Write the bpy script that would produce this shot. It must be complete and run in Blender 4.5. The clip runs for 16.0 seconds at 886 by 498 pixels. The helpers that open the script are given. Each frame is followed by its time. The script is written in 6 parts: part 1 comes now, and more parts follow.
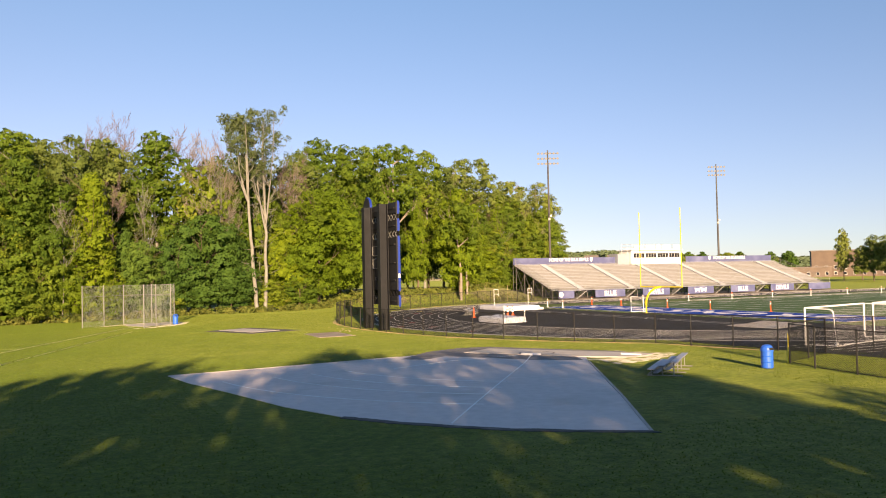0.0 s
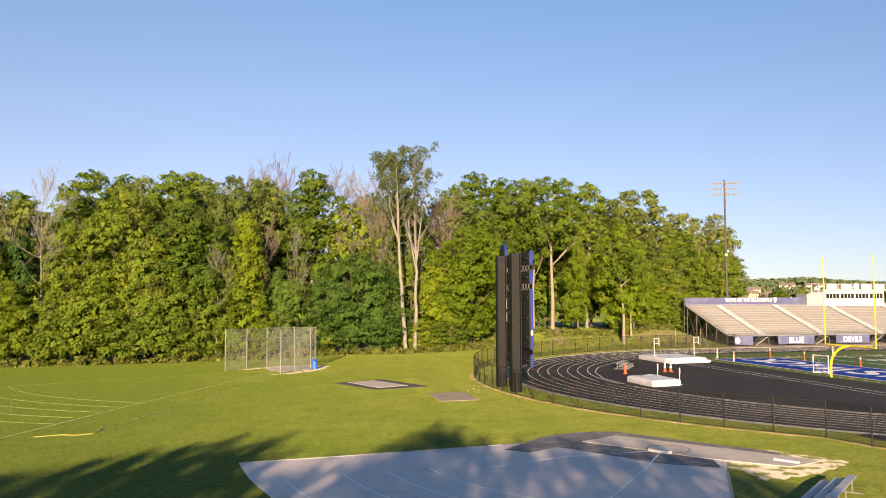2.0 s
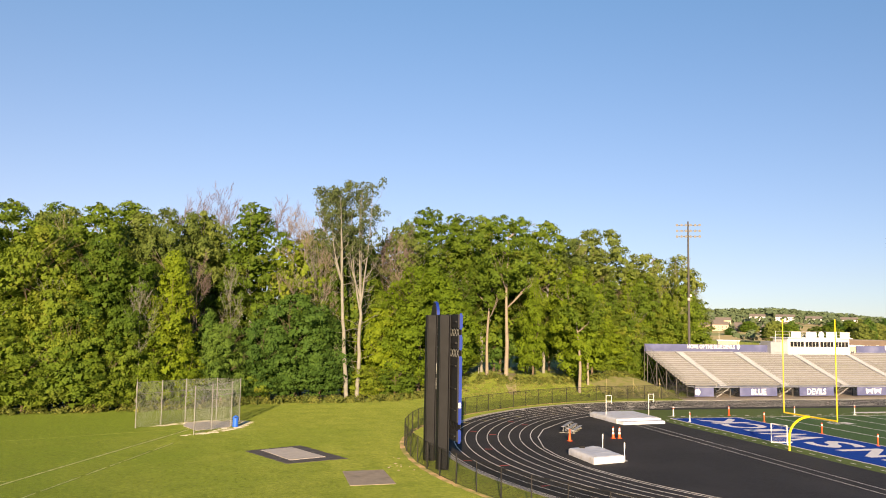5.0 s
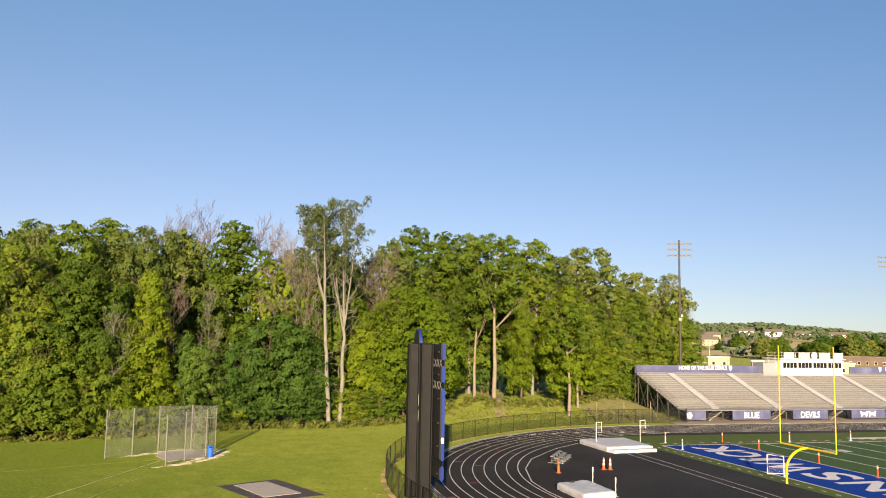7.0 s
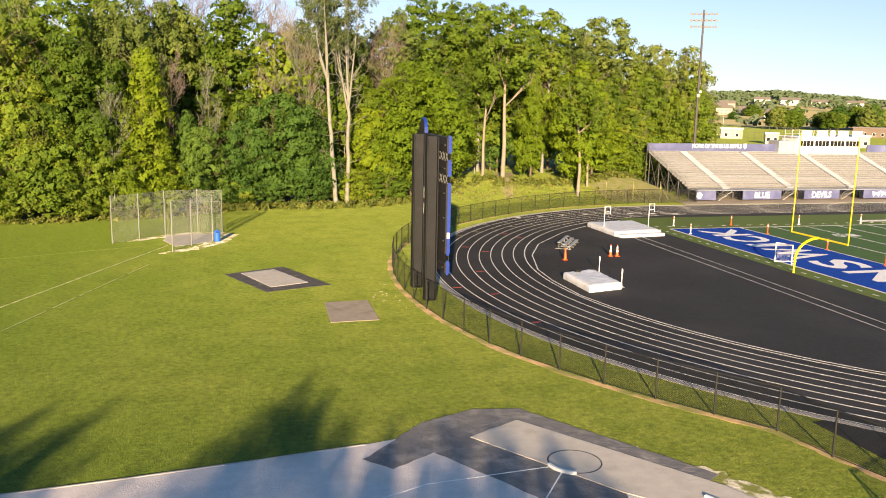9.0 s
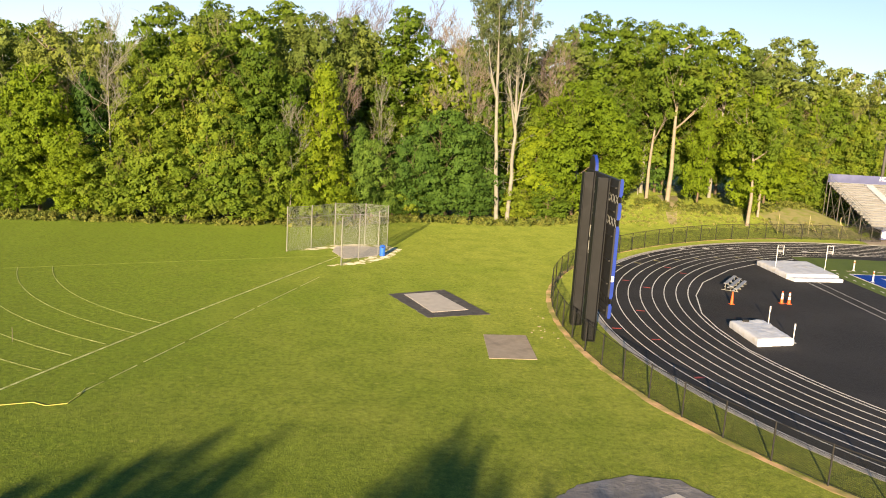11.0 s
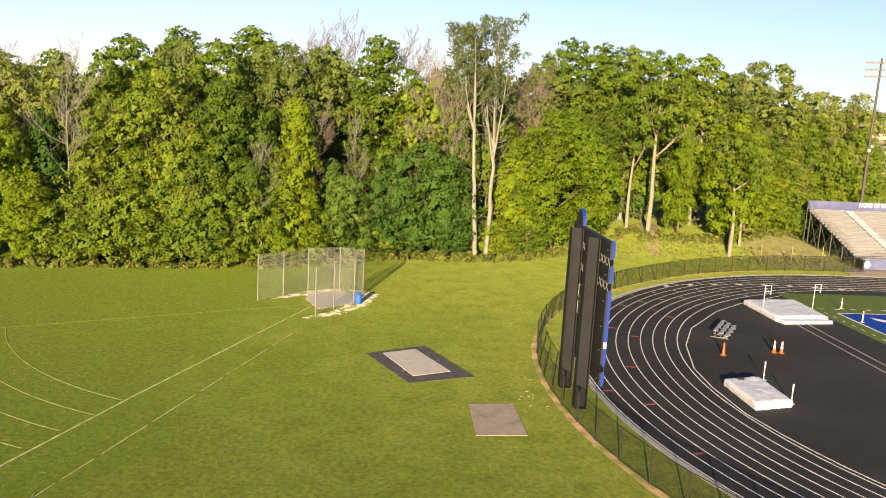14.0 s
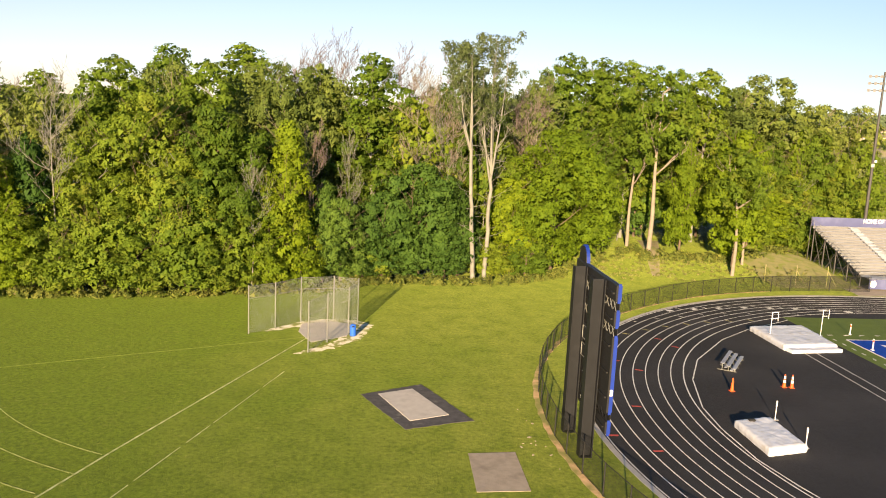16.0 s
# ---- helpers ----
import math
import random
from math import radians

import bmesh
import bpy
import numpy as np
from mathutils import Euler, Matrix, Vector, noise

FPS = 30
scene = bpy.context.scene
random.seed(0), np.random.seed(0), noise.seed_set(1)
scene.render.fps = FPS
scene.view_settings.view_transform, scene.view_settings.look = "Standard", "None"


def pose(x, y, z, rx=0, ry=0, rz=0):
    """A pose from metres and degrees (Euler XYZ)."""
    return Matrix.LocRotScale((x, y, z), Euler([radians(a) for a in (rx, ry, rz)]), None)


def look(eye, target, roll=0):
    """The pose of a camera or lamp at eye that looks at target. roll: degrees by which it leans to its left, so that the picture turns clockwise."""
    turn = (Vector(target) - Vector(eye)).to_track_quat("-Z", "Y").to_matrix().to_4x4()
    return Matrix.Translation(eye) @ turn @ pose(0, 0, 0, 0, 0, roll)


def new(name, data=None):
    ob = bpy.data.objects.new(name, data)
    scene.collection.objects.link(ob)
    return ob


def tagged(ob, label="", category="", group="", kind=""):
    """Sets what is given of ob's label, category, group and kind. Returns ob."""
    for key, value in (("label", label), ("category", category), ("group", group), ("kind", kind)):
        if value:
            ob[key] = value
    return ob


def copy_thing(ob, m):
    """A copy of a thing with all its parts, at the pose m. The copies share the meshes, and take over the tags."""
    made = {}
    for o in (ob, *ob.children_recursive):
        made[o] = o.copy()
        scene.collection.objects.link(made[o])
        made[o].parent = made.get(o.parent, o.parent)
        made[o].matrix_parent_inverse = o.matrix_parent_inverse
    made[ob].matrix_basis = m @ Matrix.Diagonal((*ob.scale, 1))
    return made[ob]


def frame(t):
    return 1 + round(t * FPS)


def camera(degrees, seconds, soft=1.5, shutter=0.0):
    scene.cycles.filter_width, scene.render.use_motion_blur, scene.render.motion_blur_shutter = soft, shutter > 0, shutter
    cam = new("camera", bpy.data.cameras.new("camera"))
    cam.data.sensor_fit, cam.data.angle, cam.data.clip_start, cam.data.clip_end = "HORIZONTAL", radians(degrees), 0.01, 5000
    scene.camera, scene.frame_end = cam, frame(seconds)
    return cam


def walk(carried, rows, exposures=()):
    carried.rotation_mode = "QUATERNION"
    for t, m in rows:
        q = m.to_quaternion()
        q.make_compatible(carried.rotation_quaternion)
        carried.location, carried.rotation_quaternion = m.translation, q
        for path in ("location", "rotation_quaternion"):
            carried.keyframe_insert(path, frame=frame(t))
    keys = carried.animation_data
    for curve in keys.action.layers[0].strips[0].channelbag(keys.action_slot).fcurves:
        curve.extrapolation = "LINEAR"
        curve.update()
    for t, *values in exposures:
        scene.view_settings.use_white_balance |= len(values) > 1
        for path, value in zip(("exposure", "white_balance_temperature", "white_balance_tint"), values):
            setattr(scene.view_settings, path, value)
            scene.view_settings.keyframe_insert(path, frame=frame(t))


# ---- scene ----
cam = camera(57.1, 16.0, soft=1.0)
# seconds, place in metres, yaw, pitch, roll in degrees
ROWS = [
    (0, -63.57, -74.42, 4.99, -25.56, 1.82, 1.24),
    (0.5, -61.99, -73.54, 5.74, -25.51, 2.13, 0.94),
    (1, -60.32, -72.53, 6.46, -23.44, 2.56, 0.73),
    (1.2, -59.68, -72.08, 6.72, -18.41, 2.88, 0.54),
    (1.5, -58.78, -71.38, 7.10, -13.64, 3.17, 0.54),
    (2, -57.46, -70.24, 7.76, -12.88, 3.57, 0.21),
    (2.5, -56.25, -69.31, 8.54, -13.24, 3.86, -0.10),
    (3, -55.08, -68.64, 9.36, -14.04, 4.14, -0.34),
    (3.5, -54.01, -67.99, 10.03, -14.32, 4.36, -0.50),
    (4, -53.14, -67.07, 10.53, -14.26, 4.59, -0.70),
    (6.5, -51.25, -62.72, 12.00, -15.40, 5.90, -1.19),
    (7, -50.85, -62.37, 12.40, -15.40, 6.05, -1.05),
    (7.5, -50.32, -61.71, 12.93, -15.09, 2.30, -1.29),
    (7.7, -50.15, -61.38, 13.13, -15.10, -3.60, -1.28),
    (8, -49.98, -60.86, 13.39, -15.05, -7.82, -1.31),
    (8.2, -49.90, -60.52, 13.53, -14.96, -9.92, -1.29),
    (10.3, -49.83, -59.11, 15.63, -13.15, -10.41, -2.15),
    (10.5, -50.14, -59.19, 15.95, -9.91, -10.51, -2.48),
    (10.7, -50.46, -59.27, 16.28, -6.00, -10.62, -2.90),
    (11, -50.88, -59.34, 16.76, -3.59, -10.81, -3.38),
    (11.5, -51.26, -59.15, 17.43, -3.47, -10.74, -3.43),
    (12, -51.28, -58.57, 17.94, -4.05, -10.60, -3.29),
    (12.5, -51.21, -57.74, 18.36, -4.92, -10.43, -3.10),
    (13, -51.21, -56.86, 18.81, -5.43, -10.25, -3.08),
    (13.5, -51.27, -56.03, 19.31, -5.62, -10.23, -3.04),
    (14, -51.35, -55.24, 19.84, -5.60, -10.16, -3.04),
    (14.5, -51.39, -54.49, 20.37, -5.52, -10.10, -2.99),
    (15, -51.34, -53.78, 20.88, -5.39, -10.04, -2.96),
    (15.5, -51.26, -53.06, 21.35, -5.31, -9.94, -2.81),
    (16, -51.19, -52.25, 21.76, -5.91, -9.85, -2.70),
]
EXPOSURES = [(0.0, 1.27, 8700, 26), (4.0, 1.18, 8150, 23), (7.0, 1.02, 8000, 19), (7.5, 0.95, 7900, 19), (8.2, 1.36, 8200, 20), (10.5, 1.5, 8300, 16), (16.0, 1.45, 8600, 19)]
walk(cam, [(t, pose(x, y, z, 90 + pitch, roll, yaw)) for t, x, y, z, yaw, pitch, roll in ROWS], EXPOSURES)

# ---- sky and sun: low evening sun behind the camera ----
SUN_EL = radians(12.0)
SHADOW = Vector((0.285, 0.958, 0.0)).normalized()     # the way shadows fall
world = bpy.data.worlds.new("sky")
scene.world = world
world.use_nodes = True
wn, wl = world.node_tree.nodes, world.node_tree.links
sky = wn.new("ShaderNodeTexSky")
sky.sky_type, sky.sun_disc, sky.sun_elevation = "NISHITA", False, SUN_EL
sky.sun_rotation = math.atan2(-SHADOW.x, -SHADOW.y)
sky.air_density, sky.dust_density, sky.ozone_density = 0.75, 0.0, 6.0
wn["Background"].inputs["Strength"].default_value = 0.087
soften = wn.new("ShaderNodeHueSaturation")
soften.inputs["Saturation"].default_value = 0.84
wl.new(sky.outputs[0], soften.inputs["Color"])
# pale lavender haze low over the horizon, clear azure above
coord, parts = wn.new("ShaderNodeTexCoord"), wn.new("ShaderNodeSeparateXYZ")
height, hue, shade_mix = wn.new("ShaderNodeMapRange"), wn.new("ShaderNodeMix"), wn.new("ShaderNodeMix")
hue.data_type = shade_mix.data_type = "RGBA"
shade_mix.blend_type, shade_mix.inputs[0].default_value = "MULTIPLY", 1.0
height.inputs["From Min"].default_value, height.inputs["From Max"].default_value = 0.06, 0.42
hue.inputs[6].default_value, hue.inputs[7].default_value = (1.0, 0.86, 0.785, 1), (0.75, 1.19, 1.17, 1)
wl.new(coord.outputs["Generated"], parts.inputs[0])
wl.new(parts.outputs["Z"], height.inputs["Value"])
wl.new(height.outputs["Result"], hue.inputs[0])
wl.new(soften.outputs[0], shade_mix.inputs[6])
wl.new(hue.outputs[2], shade_mix.inputs[7])
# the sky dims a little from the sunset side round to the east
east, fade, around = wn.new("ShaderNodeMapRange"), wn.new("ShaderNodeMix"), wn.new("ShaderNodeMix")
fade.data_type = around.data_type = "RGBA"
around.blend_type, around.inputs[0].default_value = "MULTIPLY", 1.0
east.inputs["From Min"].default_value, east.inputs["From Max"].default_value = -0.4, 0.75
fade.inputs[6].default_value, fade.inputs[7].default_value = (1.19, 1.09, 1.05, 1), (0.90, 0.925, 0.94, 1)
wl.new(parts.outputs["X"], east.inputs["Value"])
wl.new(east.outputs["Result"], fade.inputs[0])
wl.new(shade_mix.outputs[2], around.inputs[6])
wl.new(fade.outputs[2], around.inputs[7])
wl.new(around.outputs[2], wn["Background"].inputs["Color"])
sun = new("sun", bpy.data.lights.new("sun", "SUN"))
sun.data.energy, sun.data.angle, sun.data.color = 5.0, radians(0.5), (1.0, 0.85, 0.60)
sun.matrix_world = look((0, 0, 100), Vector((0, 0, 100)) + SHADOW * math.cos(SUN_EL) + Vector((0, 0, -math.sin(SUN_EL))))


# ---- materials ----
def mat(name, col, col2=None, scale=4.0, rough=0.8, metal=0.0, bump=0.0, bscale=60.0, island=0.0, each=0.0, blotch=None, bl_scale=0.3, bl_lo=0.5, bl_hi=0.65, translucent=0.0, spec=0.5, rugged=0.0):
    """A surface whose colour wanders between col and col2 at one scale, with larger blotches, grain relief, and shifts per island or per object."""
    m = bpy.data.materials.new(name)
    m.use_nodes = True
    n, l = m.node_tree.nodes, m.node_tree.links
    p = n["Principled BSDF"]
    p.inputs["Roughness"].default_value, p.inputs["Metallic"].default_value = rough, metal
    p.inputs["Specular IOR Level"].default_value, p.inputs["Diffuse Roughness"].default_value = spec, rugged
    tc = n.new("ShaderNodeTexCoord")
    no = n.new("ShaderNodeTexNoise")
    no.inputs["Scale"].default_value, no.inputs["Detail"].default_value = scale, 5.0
    l.new(tc.outputs["Object"], no.inputs["Vector"])
    mix = n.new("ShaderNodeMix")
    mix.data_type = "RGBA"
    mix.inputs[6].default_value, mix.inputs[7].default_value = (*col, 1), (*(col2 or [c * 0.8 for c in col]), 1)
    ramp = n.new("ShaderNodeMapRange")
    ramp.inputs["From Min"].default_value, ramp.inputs["From Max"].default_value = 0.32, 0.68
    l.new(no.outputs["Fac"], ramp.inputs["Value"])
    l.new(ramp.outputs["Result"], mix.inputs[0])
    out = mix.outputs[2]
    if blotch:
        nb = n.new("ShaderNodeTexNoise")
        nb.inputs["Scale"].default_value, nb.inputs["Detail"].default_value = bl_scale, 4.0
        l.new(tc.outputs["Object"], nb.inputs["Vector"])
        rb = n.new("ShaderNodeMapRange")
        rb.inputs["From Min"].default_value, rb.inputs["From Max"].default_value = bl_lo, bl_hi
        l.new(nb.outputs["Fac"], rb.inputs["Value"])
        mb = n.new("ShaderNodeMix")
        mb.data_type = "RGBA"
        mb.inputs[7].default_value = (*blotch, 1)
        l.new(rb.outputs["Result"], mb.inputs[0])
        l.new(out, mb.inputs[6])
        out = mb.outputs[2]
    for amount, node, socket in ((island, "ShaderNodeNewGeometry", "Random Per Island"), (each, "ShaderNodeObjectInfo", "Random")):
        if amount:
            src = n.new(node)
            hs = n.new("ShaderNodeHueSaturation")
            mr = n.new("ShaderNodeMapRange")
            mr.inputs["To Min"].default_value, mr.inputs["To Max"].default_value = 1 - amount, 1 + amount
            l.new(src.outputs[socket], mr.inputs["Value"])
            l.new(mr.outputs["Result"], hs.inputs["Value"])
            mh = n.new("ShaderNodeMapRange")
            mh.inputs["To Min"].default_value, mh.inputs["To Max"].default_value = 0.5 + amount * 0.06, 0.5 - amount * 0.06
            l.new(src.outputs[socket], mh.inputs["Value"])
            l.new(mh.outputs["Result"], hs.inputs["Hue"])
            l.new(out, hs.inputs["Color"])
            out = hs.outputs["Color"]
    l.new(out, p.inputs["Base Color"])
    if bump:
        nz = n.new("ShaderNodeTexNoise")
        nz.inputs["Scale"].default_value, nz.inputs["Detail"].default_value = bscale, 4.0
        l.new(tc.outputs["Object"], nz.inputs["Vector"])
        bp = n.new("ShaderNodeBump")
        bp.inputs["Strength"].default_value, bp.inputs["Distance"].default_value = bump, 0.05
        l.new(nz.outputs["Fac"], bp.inputs["Height"])
        l.new(bp.outputs["Normal"], p.inputs["Normal"])
    if translucent:
        tr = n.new("ShaderNodeBsdfTranslucent")
        l.new(out, tr.inputs["Color"])
        ms = n.new("ShaderNodeMixShader")
        ms.inputs[0].default_value = translucent
        l.new(p.outputs[0], ms.inputs[1])
        l.new(tr.outputs[0], ms.inputs[2])
        l.new(ms.outputs[0], n["Material Output"].inputs["Surface"])
    return m


def mesh_wire(name, col, pitch, wire, rough=0.5, metal=0.3):
    """Chain-link or net fabric: crossing diagonal wires on a thin sheet, open between them."""
    m = bpy.data.materials.new(name)
    m.use_nodes = True
    n, l = m.node_tree.nodes, m.node_tree.links
    p = n["Principled BSDF"]
    p.inputs["Base Color"].default_value = (*col, 1)
    p.inputs["Roughness"].default_value, p.inputs["Metallic"].default_value = rough, metal
    tc = n.new("ShaderNodeTexCoord")
    sx = n.new("ShaderNodeSeparateXYZ")
    l.new(tc.outputs["Object"], sx.inputs[0])
    hits = []
    for op in ("ADD", "SUBTRACT"):
        a = n.new("ShaderNodeMath")
        a.operation = op
        l.new(sx.outputs["X"], a.inputs[0])
        l.new(sx.outputs["Z"], a.inputs[1])
        b = n.new("ShaderNodeMath")
        b.operation = "PINGPONG"
        b.inputs[1].default_value = pitch / 2
        l.new(a.outputs[0], b.inputs[0])
        c = n.new("ShaderNodeMath")
        c.operation = "LESS_THAN"
        c.inputs[1].default_value = wire
        l.new(b.outputs[0], c.inputs[0])
        hits.append(c)
    mx = n.new("ShaderNodeMath")
    mx.operation = "MAXIMUM"
    l.new(hits[0].outputs[0], mx.inputs[0])
    l.new(hits[1].outputs[0], mx.inputs[1])
    tr = n.new("ShaderNodeBsdfTransparent")
    ms = n.new("ShaderNodeMixShader")
    l.new(mx.outputs[0], ms.inputs[0])
    l.new(tr.outputs[0], ms.inputs[1])
    l.new(p.outputs[0], ms.inputs[2])
    l.new(ms.outputs[0], n["Material Output"].inputs["Surface"])
    return m


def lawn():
    """Mown grass: deeper green away from the track and paler, yellower beside it, in uneven drifts, with tufts, thin
    spots and blades at finer scales.
    """
    m = bpy.data.materials.new("mown grass")
    m.use_nodes = True
    n, l = m.node_tree.nodes, m.node_tree.links
    p = n["Principled BSDF"]
    p.inputs["Roughness"].default_value, p.inputs["Specular IOR Level"].default_value, p.inputs["Diffuse Roughness"].default_value = 0.9, 0.2, 1.0
    tc, ax = n.new("ShaderNodeTexCoord"), n.new("ShaderNodeSeparateXYZ")
    l.new(tc.outputs["Object"], ax.inputs[0])

    def grain(scale, lo, hi, detail=4.0):
        t, r = n.new("ShaderNodeTexNoise"), n.new("ShaderNodeMapRange")
        t.inputs["Scale"].default_value, t.inputs["Detail"].default_value, t.inputs["Roughness"].default_value = scale, detail, 0.62
        r.inputs["From Min"].default_value, r.inputs["From Max"].default_value = lo, hi
        l.new(tc.outputs["Object"], t.inputs["Vector"])
        l.new(t.outputs["Fac"], r.inputs["Value"])
        return r.outputs["Result"]

    def mixed(fac, a, b, kind="MIX"):
        x = n.new("ShaderNodeMix")
        x.data_type, x.blend_type = "RGBA", kind
        for socket, v in ((0, fac), (6, a), (7, b)):
            if isinstance(v, (tuple, float)):
                x.inputs[socket].default_value = (*v, 1) if isinstance(v, tuple) else v
            else:
                l.new(v, x.inputs[socket])
        return x.outputs[2]

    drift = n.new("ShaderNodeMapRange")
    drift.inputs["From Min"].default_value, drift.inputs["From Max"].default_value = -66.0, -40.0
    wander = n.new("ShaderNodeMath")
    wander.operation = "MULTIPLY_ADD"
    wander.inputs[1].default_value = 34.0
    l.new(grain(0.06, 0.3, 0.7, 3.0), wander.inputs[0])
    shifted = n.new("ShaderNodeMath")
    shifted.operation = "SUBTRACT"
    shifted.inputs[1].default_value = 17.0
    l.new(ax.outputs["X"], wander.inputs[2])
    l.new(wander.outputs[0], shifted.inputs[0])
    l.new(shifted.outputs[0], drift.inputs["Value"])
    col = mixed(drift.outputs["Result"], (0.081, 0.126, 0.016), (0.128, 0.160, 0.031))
    col = mixed(grain(0.5, 0.42, 0.72), col, (0.075, 0.112, 0.015))
    col = mixed(grain(1.6, 0.60, 0.78), col, (0.172, 0.190, 0.052))
    tuft = mixed(grain(3.0, 0.28, 0.72, 7.0), (0.54, 0.60, 0.56), (1.35, 1.30, 1.28))
    col = mixed(1.0, col, tuft, "MULTIPLY")
    blades = mixed(grain(13.0, 0.32, 0.68, 3.0), (0.70, 0.73, 0.70), (1.29, 1.25, 1.25))
    col = mixed(1.0, col, blades, "MULTIPLY")
    l.new(col, p.inputs["Base Color"])
    bp = n.new("ShaderNodeBump")
    bp.inputs["Strength"].default_value, bp.inputs["Distance"].default_value = 1.0, 0.06
    l.new(grain(9.0, 0.0, 1.0), bp.inputs["Height"])
    l.new(bp.outputs["Normal"], p.inputs["Normal"])
    return m


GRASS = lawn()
BLADE = mat("grass blades", (0.115, 0.155, 0.021), (0.080, 0.116, 0.0155), 0.6, 0.8, island=0.12, translucent=0.35, spec=0.2, rugged=1.0)
DRYGRASS = mat("long dry grass", (0.27, 0.26, 0.10), (0.17, 0.20, 0.06), 0.7, 0.9, island=0.2, translucent=0.3, spec=0.15)
WEED = mat("rough undergrowth", (0.185, 0.205, 0.05), (0.10, 0.14, 0.03), 0.8, 0.85, island=0.3, translucent=0.3, spec=0.2)
DIRT = mat("bare tan soil", (0.50, 0.33, 0.19), (0.34, 0.23, 0.12), 2.5, 0.95, bump=0.4, bscale=14, blotch=(0.17, 0.17, 0.05), bl_scale=0.5, bl_lo=0.42, bl_hi=0.58, rugged=0.25)
PATH = mat("trodden pale earth", (0.36, 0.30, 0.19), (0.27, 0.24, 0.12), 1.2, 0.95, bump=0.4, bscale=14, blotch=(0.20, 0.23, 0.05), bl_scale=0.5, bl_lo=0.46, bl_hi=0.6)
RUBBER = mat("black running track surface", (0.019, 0.019, 0.021), (0.027, 0.0265, 0.0285), 2.5, 0.85, bump=0.3, bscale=60, blotch=(0.040, 0.0385, 0.041), bl_scale=0.12, bl_lo=0.45, bl_hi=0.75, spec=0.25)
KERB = mat("pale concrete kerb", (0.42, 0.40, 0.38), (0.34, 0.32, 0.30), 2.0, 0.9, bump=0.2)
LINE = mat("worn white line paint", (0.72, 0.71, 0.68), (0.55, 0.54, 0.52), 3.0, 0.7, blotch=(0.33, 0.32, 0.31), bl_scale=1.3, bl_lo=0.58, bl_hi=0.72)
ARCLINE = mat("thin dry chalk arc", (0.33, 0.37, 0.16), (0.17, 0.21, 0.05), 1.6, 0.9)
FAINT = mat("worn faint chalk line", (0.20, 0.24, 0.05), (0.10, 0.14, 0.02), 1.6, 0.9)
CHALK = mat("thin chalk line on grass", (0.56, 0.58, 0.32), (0.26, 0.30, 0.09), 1.6, 0.9)
ROPE = mat("yellow rope", (0.50, 0.48, 0.12), None, 6, 0.7)
REDPAINT = mat("faded red track mark", (0.42, 0.06, 0.05), None, 4, 0.7)
TURF = mat("green artificial turf", (0.055, 0.125, 0.032), (0.045, 0.105, 0.028), 1.2, 0.85, bump=0.4, bscale=30, spec=0.25)
TURF2 = mat("lighter turf border", (0.098, 0.145, 0.030), (0.08, 0.125, 0.026), 1.0, 0.85, bump=0.4, bscale=30, spec=0.25)
BLUETURF = mat("blue end zone turf", (0.002, 0.058, 0.36), (0.002, 0.050, 0.30), 1.4, 0.95, bump=0.3, bscale=30, spec=0.08)
STAGGER = mat("faded yellow track paint", (0.42, 0.38, 0.17), (0.34, 0.30, 0.13), 3, 0.8)
WHITETURF = mat("white turf lettering", (0.78, 0.78, 0.80), (0.68, 0.68, 0.70), 2.0, 0.8)
YELLOWPAINT = mat("yellow gloss paint", (0.80, 0.62, 0.02), (0.72, 0.55, 0.02), 3, 0.35)
WHITEPAINT = mat("white paint", (0.80, 0.80, 0.79), (0.70, 0.70, 0.69), 3, 0.45)
SCREEN = mat("limestone screenings", (0.68, 0.605, 0.585), (0.60, 0.535, 0.515), 2.2, 0.95, bump=0.5, bscale=16, blotch=(0.47, 0.43, 0.40), bl_scale=0.22, bl_lo=0.55, bl_hi=0.75)
CONCRETE = mat("light broom-finished concrete", (0.52, 0.48, 0.43), (0.45, 0.41, 0.37), 1.6, 0.9, bump=0.25, bscale=30, blotch=(0.37, 0.34, 0.30), bl_scale=0.6, bl_lo=0.55, bl_hi=0.72)
OLDCONC = mat("weathered brownish concrete", (0.36, 0.30, 0.24), (0.30, 0.25, 0.20), 2.2, 0.95, bump=0.3, bscale=30, blotch=(0.24, 0.20, 0.16), bl_scale=0.8, bl_lo=0.52, bl_hi=0.7)
CLOTH = mat("dusty grey weed-barrier cloth", (0.13, 0.126, 0.13), (0.18, 0.174, 0.176), 1.8, 0.9, bump=0.7, bscale=6, blotch=(0.27, 0.25, 0.24), bl_scale=0.9, bl_lo=0.5, bl_hi=0.7)
BLACKMAT = mat("dark weed-barrier cloth", (0.050, 0.048, 0.050), (0.085, 0.08, 0.082), 1.8, 0.9, bump=0.7, bscale=6, blotch=(0.16, 0.15, 0.14), bl_scale=1.1, bl_lo=0.58, bl_hi=0.75)
GRAVEL = mat("crushed white gravel", (0.55, 0.52, 0.46), (0.36, 0.34, 0.26), 5.0, 0.95, bump=0.8, bscale=12, blotch=(0.13, 0.15, 0.035), bl_scale=1.1, bl_lo=0.47, bl_hi=0.57, rugged=0.6)
BLACKSTEEL = mat("black coated steel", (0.009, 0.009, 0.0095), (0.013, 0.013, 0.013), 3, 0.75)
GALV = mat("galvanised steel", (0.55, 0.55, 0.54), (0.44, 0.44, 0.43), 3, 0.45, metal=0.6)
CAGESTEEL = mat("dull grey steel tube", (0.26, 0.27, 0.26), (0.20, 0.21, 0.20), 3, 0.55, metal=0.4)
